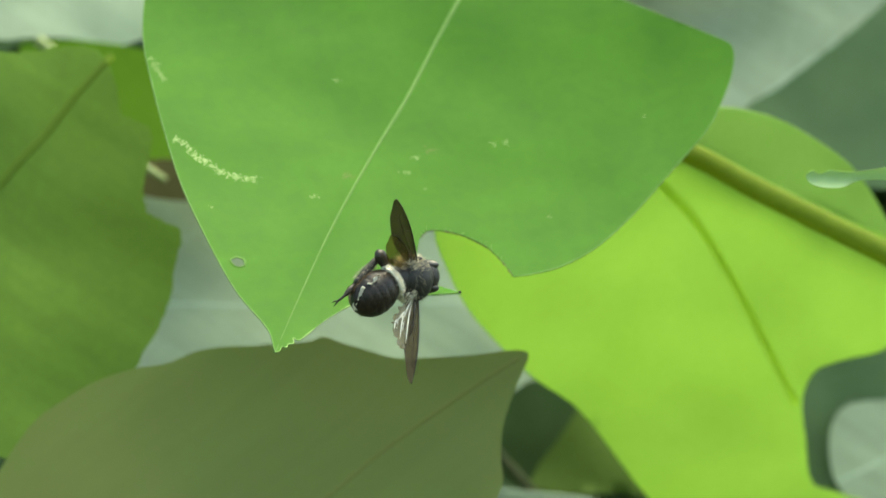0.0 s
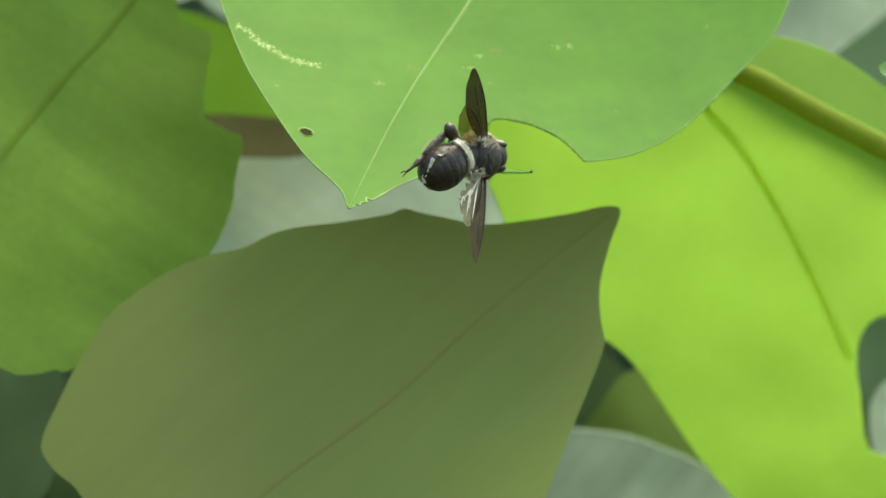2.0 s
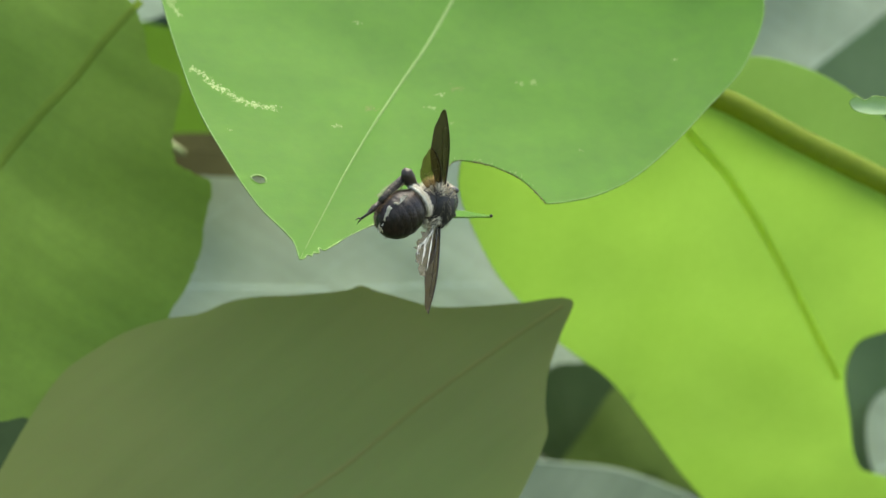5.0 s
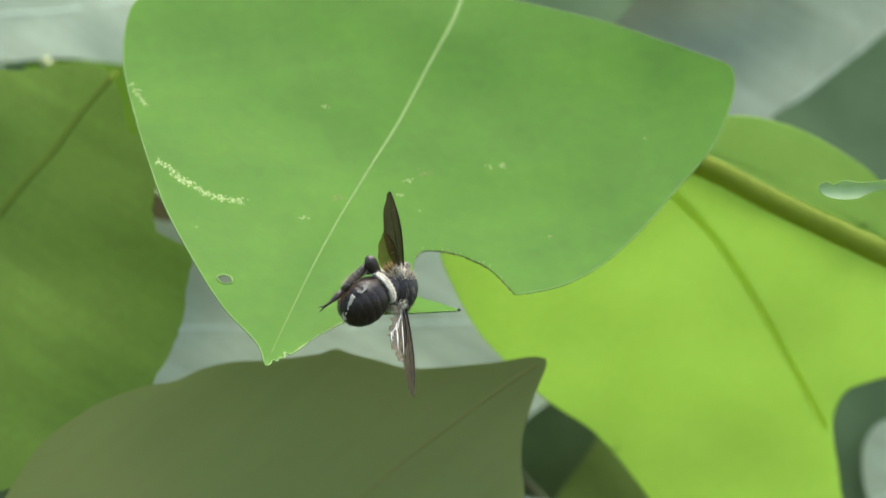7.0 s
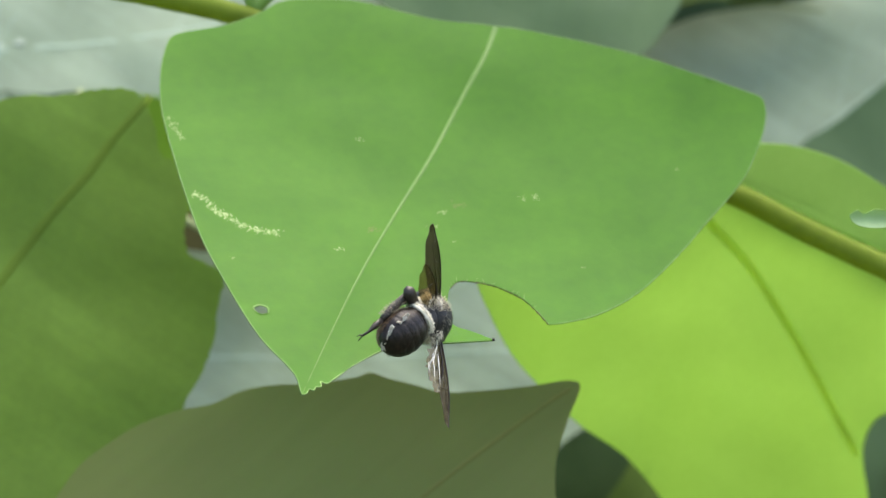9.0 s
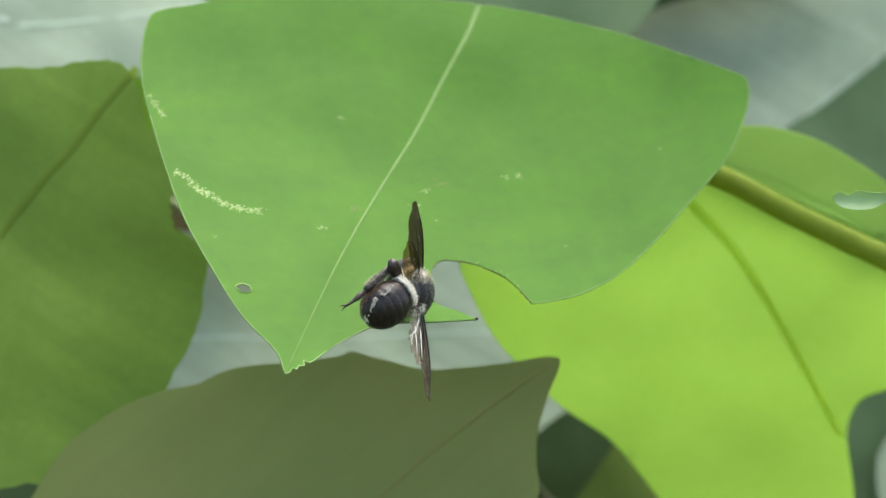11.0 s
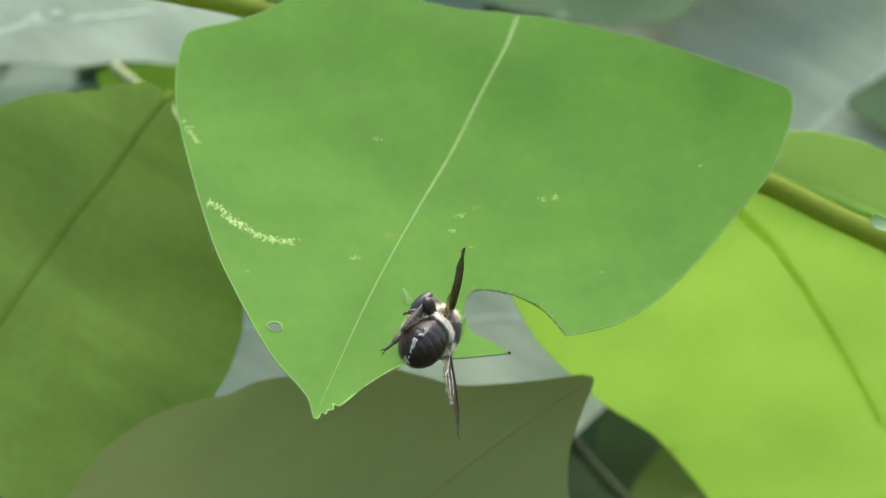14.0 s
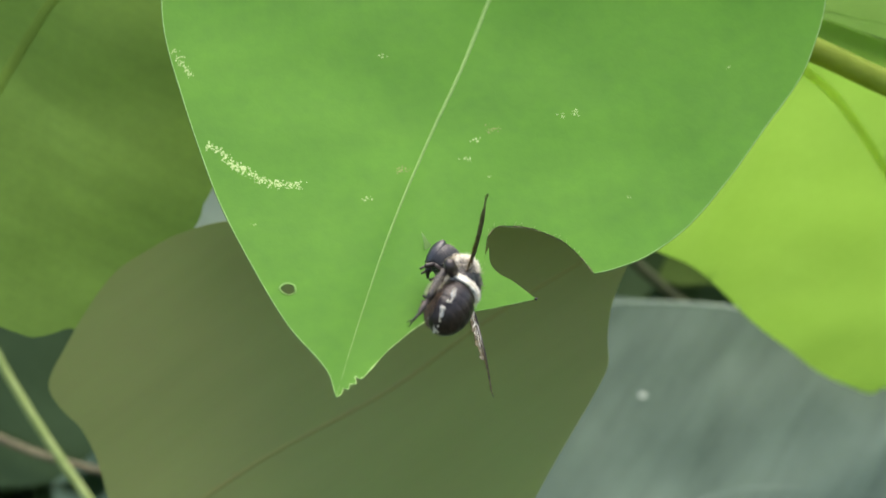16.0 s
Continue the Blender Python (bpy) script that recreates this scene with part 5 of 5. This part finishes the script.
    walk(low_leaf, [
        (0, pose(0.06000, 0.18200, 1.11200, 70.79, 1.78, 5.09)),
        (0.5, pose(0.06000, 0.18200, 1.11200, 70.79, 1.78, 5.09)),
        (1, pose(0.06000, 0.18200, 1.11400, 70.79, 1.78, 5.09)),
        (1.5, pose(0.06000, 0.18200, 1.11750, 70.79, 1.78, 5.09)),
        (2, pose(0.06000, 0.18200, 1.12250, 70.79, 1.78, 5.09)),
        (2.5, pose(0.06000, 0.18200, 1.12800, 70.79, 1.78, 5.09)),
        (3, pose(0.06000, 0.18200, 1.12800, 70.79, 1.78, 5.09)),
        (3.5, pose(0.06000, 0.18200, 1.12450, 70.79, 1.78, 5.09)),
        (4, pose(0.06000, 0.18200, 1.11800, 70.79, 1.78, 5.09)),
        (12, pose(0.06000, 0.18200, 1.11500, 70.79, 1.78, 5.09)),
        (12.5, pose(0.06000, 0.18200, 1.11450, 70.79, 1.78, 5.09)),
        (15, pose(0.06000, 0.18200, 1.10800, 70.79, 1.78, 5.09)),
        (15.5, pose(0.06000, 0.18200, 1.10900, 70.79, 1.78, 5.09)),
        (16, pose(0.06000, 0.18200, 1.11000, 70.79, 1.78, 5.09)),
    ])
    body = [
        (0, pose(-0.00016, -0.03194, 1.19341, 89.36, -1.47, 35.78)),
        (0.5, pose(-0.00043, -0.03200, 1.19406, 89.54, -0.61, 36.71)),
        (1, pose(-0.00023, -0.03298, 1.19375, 92.73, 0.84, 36.89)),
        (1.5, pose(-0.00060, -0.03454, 1.19266, 92.97, 0.62, 37.68)),
        (2, pose(-0.00057, -0.03224, 1.19352, 93.24, -1.37, 37.47)),
        (2.5, pose(-0.00139, -0.03175, 1.19393, 93.51, -3.45, 39.15)),
        (3, pose(-0.00118, -0.03201, 1.19386, 93.43, -2.36, 40.99)),
        (3.5, pose(-0.00103, -0.03290, 1.19355, 93.25, -1.53, 44.38)),
        (4, pose(-0.00128, -0.03345, 1.19310, 94.04, -0.79, 46.18)),
        (6.5, pose(-0.00073, -0.03320, 1.19411, 95.77, 2.93, 55.26)),
        (7, pose(-0.00168, -0.03155, 1.19565, 86.63, -3.21, 56.79)),
        (7.5, pose(-0.00179, -0.03311, 1.19552, 90.84, -1.24, 59.14)),
        (8, pose(-0.00133, -0.03219, 1.19589, 88.48, -3.15, 60.59)),
        (8.5, pose(-0.00240, -0.03209, 1.19632, 89.98, -3.45, 61.73)),
        (9, pose(-0.00166, -0.03250, 1.19545, 88.55, -2.72, 63.19)),
        (11.5, pose(-0.00166, -0.03137, 1.19664, 90.12, -0.98, 67.74)),
        (12, pose(-0.00148, -0.03149, 1.19659, 91.29, 0.46, 70.48)),
        (12.5, pose(-0.00190, -0.03312, 1.19544, 94.12, 1.14, 72.97)),
        (13, pose(-0.00226, -0.03478, 1.19475, 97.84, 1.55, 75.91)),
        (13.5, pose(-0.00199, -0.03506, 1.19483, 100.82, 1.98, 80.43)),
        (14, pose(-0.00213, -0.03223, 1.19596, 92.32, 1.77, 84.76)),
        (14.5, pose(-0.00298, -0.03107, 1.19735, 91.08, 3.21, 87.75)),
        (15, pose(-0.00235, -0.03401, 1.19646, 93.35, 11.03, 91.79)),
        (15.5, pose(-0.00268, -0.03279, 1.19640, 91.61, 14.24, 92.93)),
        (16, pose(-0.00251, -0.03332, 1.19778, 90.29, 15.19, 93.91)),
    ]
    walk(insect, body)
    x, y, z = flap_at[0] * MM, flap_at[1] * MM, front_height(*flap_at) * MM
    axis = Vector((F_FLAP[4][0] - F_FLAP[5][0], F_FLAP[4][1] - F_FLAP[5][1], 0))
    walk(flap, [(t, pose(x, y, z) @ Matrix.Rotation(radians(a), 4, axis)) for t, a in ((0, -31), (2, -32), (4, -31), (6.5, -24), (9, -20), (12, -18), (14.5, -8), (16, 0))])
    # the way the abdomen points, the way its back faces, the height of the waist, and the swing of the hind leg
    bends = ((0, (-0.689, -0.489, -0.535), (0.591, -0.807, -0.023), -0.3, 0), (4, (-0.685, -0.466, -0.56), (0.596, -0.801, -0.063), 0.0, 2), (8, (-0.658, -0.527, -0.538), (0.65, -0.758, -0.052), 0.4, 5),
             (12.5, (-0.658, -0.562, -0.501), (0.669, -0.742, -0.047), 0.1, 8), (14, (-0.56, -0.613, -0.558), (0.745, -0.666, -0.017), 0.6, 7), (15, (-0.483, -0.704, -0.52), (0.792, -0.605, 0.084), 0.0, 7), (16, (-0.456, -0.732, -0.507), (0.816, -0.571, 0.091), -0.9, 9))
    belly, grip = [], []
    for t, m in body:
        k = max(i for i, b in enumerate(bends[:-1]) if b[0] <= t)
        (t0, a0, d0, w0, g0), (t1, a1, d1, w1, g1) = bends[k], bends[k + 1]
        u = (t - t0) / (t1 - t0)
        ahead = -Vector(a0).lerp(Vector(a1), u).normalized()
        back = Vector(d0).lerp(Vector(d1), u)
        back = (back - ahead * back.dot(ahead)).normalized()
        turn = Matrix((ahead, back.cross(ahead), back)).transposed()
        held = Matrix.Translation((-0.0048, (w0 + (w1 - w0) * u) * MM, 0.0002)) @ (m.to_3x3().inverted() @ turn).to_4x4()
        belly.append((t, held))
        grip.append((t, held @ Matrix.Translation(knee_at * MM) @ pose(0, 0, 0, 0, 0, -(g0 + (g1 - g0) * u))))
    foot = (2.6 * MM, -21.7 * MM, (front_height(2.6, -21.7) + 0.06) * MM)
    walk(sliver, [(t, pose(foot[0], foot[1], foot[2] - drop * MM, a, 0, 37)) for t, a, drop in ((0, -6, 0.5), (13, -6, 0.5), (14, 42, 0.0), (16, 55, 0.0))])
    walk(abdomen, belly)
    for pane, x, z, back in ((upper_wings[0], 0.2, 1.4, 0), (upper_wings[1], -0.5, 1.2, 9)):
        walk(pane, [(t, pose(x * MM, 0.0016, z * MM, a, -14 - back * 0.4, b + back)) for t, a, b in ((0, 25, 28), (4, 21, 24), (8, 13, 20), (12.5, 12, 31), (14, 13, 33), (16, 13, 36))])
    walk(hind_leg, grip)
    walk(head, [(t, pose(x * MM, y * MM, z * MM, q, p, 0)) for t, x, y, z, q, p in ((0, 3.2, 0.3, -0.3, 0, 25), (4, 3.1, 0.5, -0.6, 0, 30), (9, 2.9, 2.2, -2.2, -10, 38), (11.5, 1.8, 3.0, -2.2, -28, 36), (12.5, 1.6, 3.5, -2.2, -32, 36), (14, 1.6, 3.1, -2.6, -42, 30), (15, 1.4, 4.0, -2.2, -46, 26), (16, 1.5, 3.7, -2.3, -50, 24))])


motions()
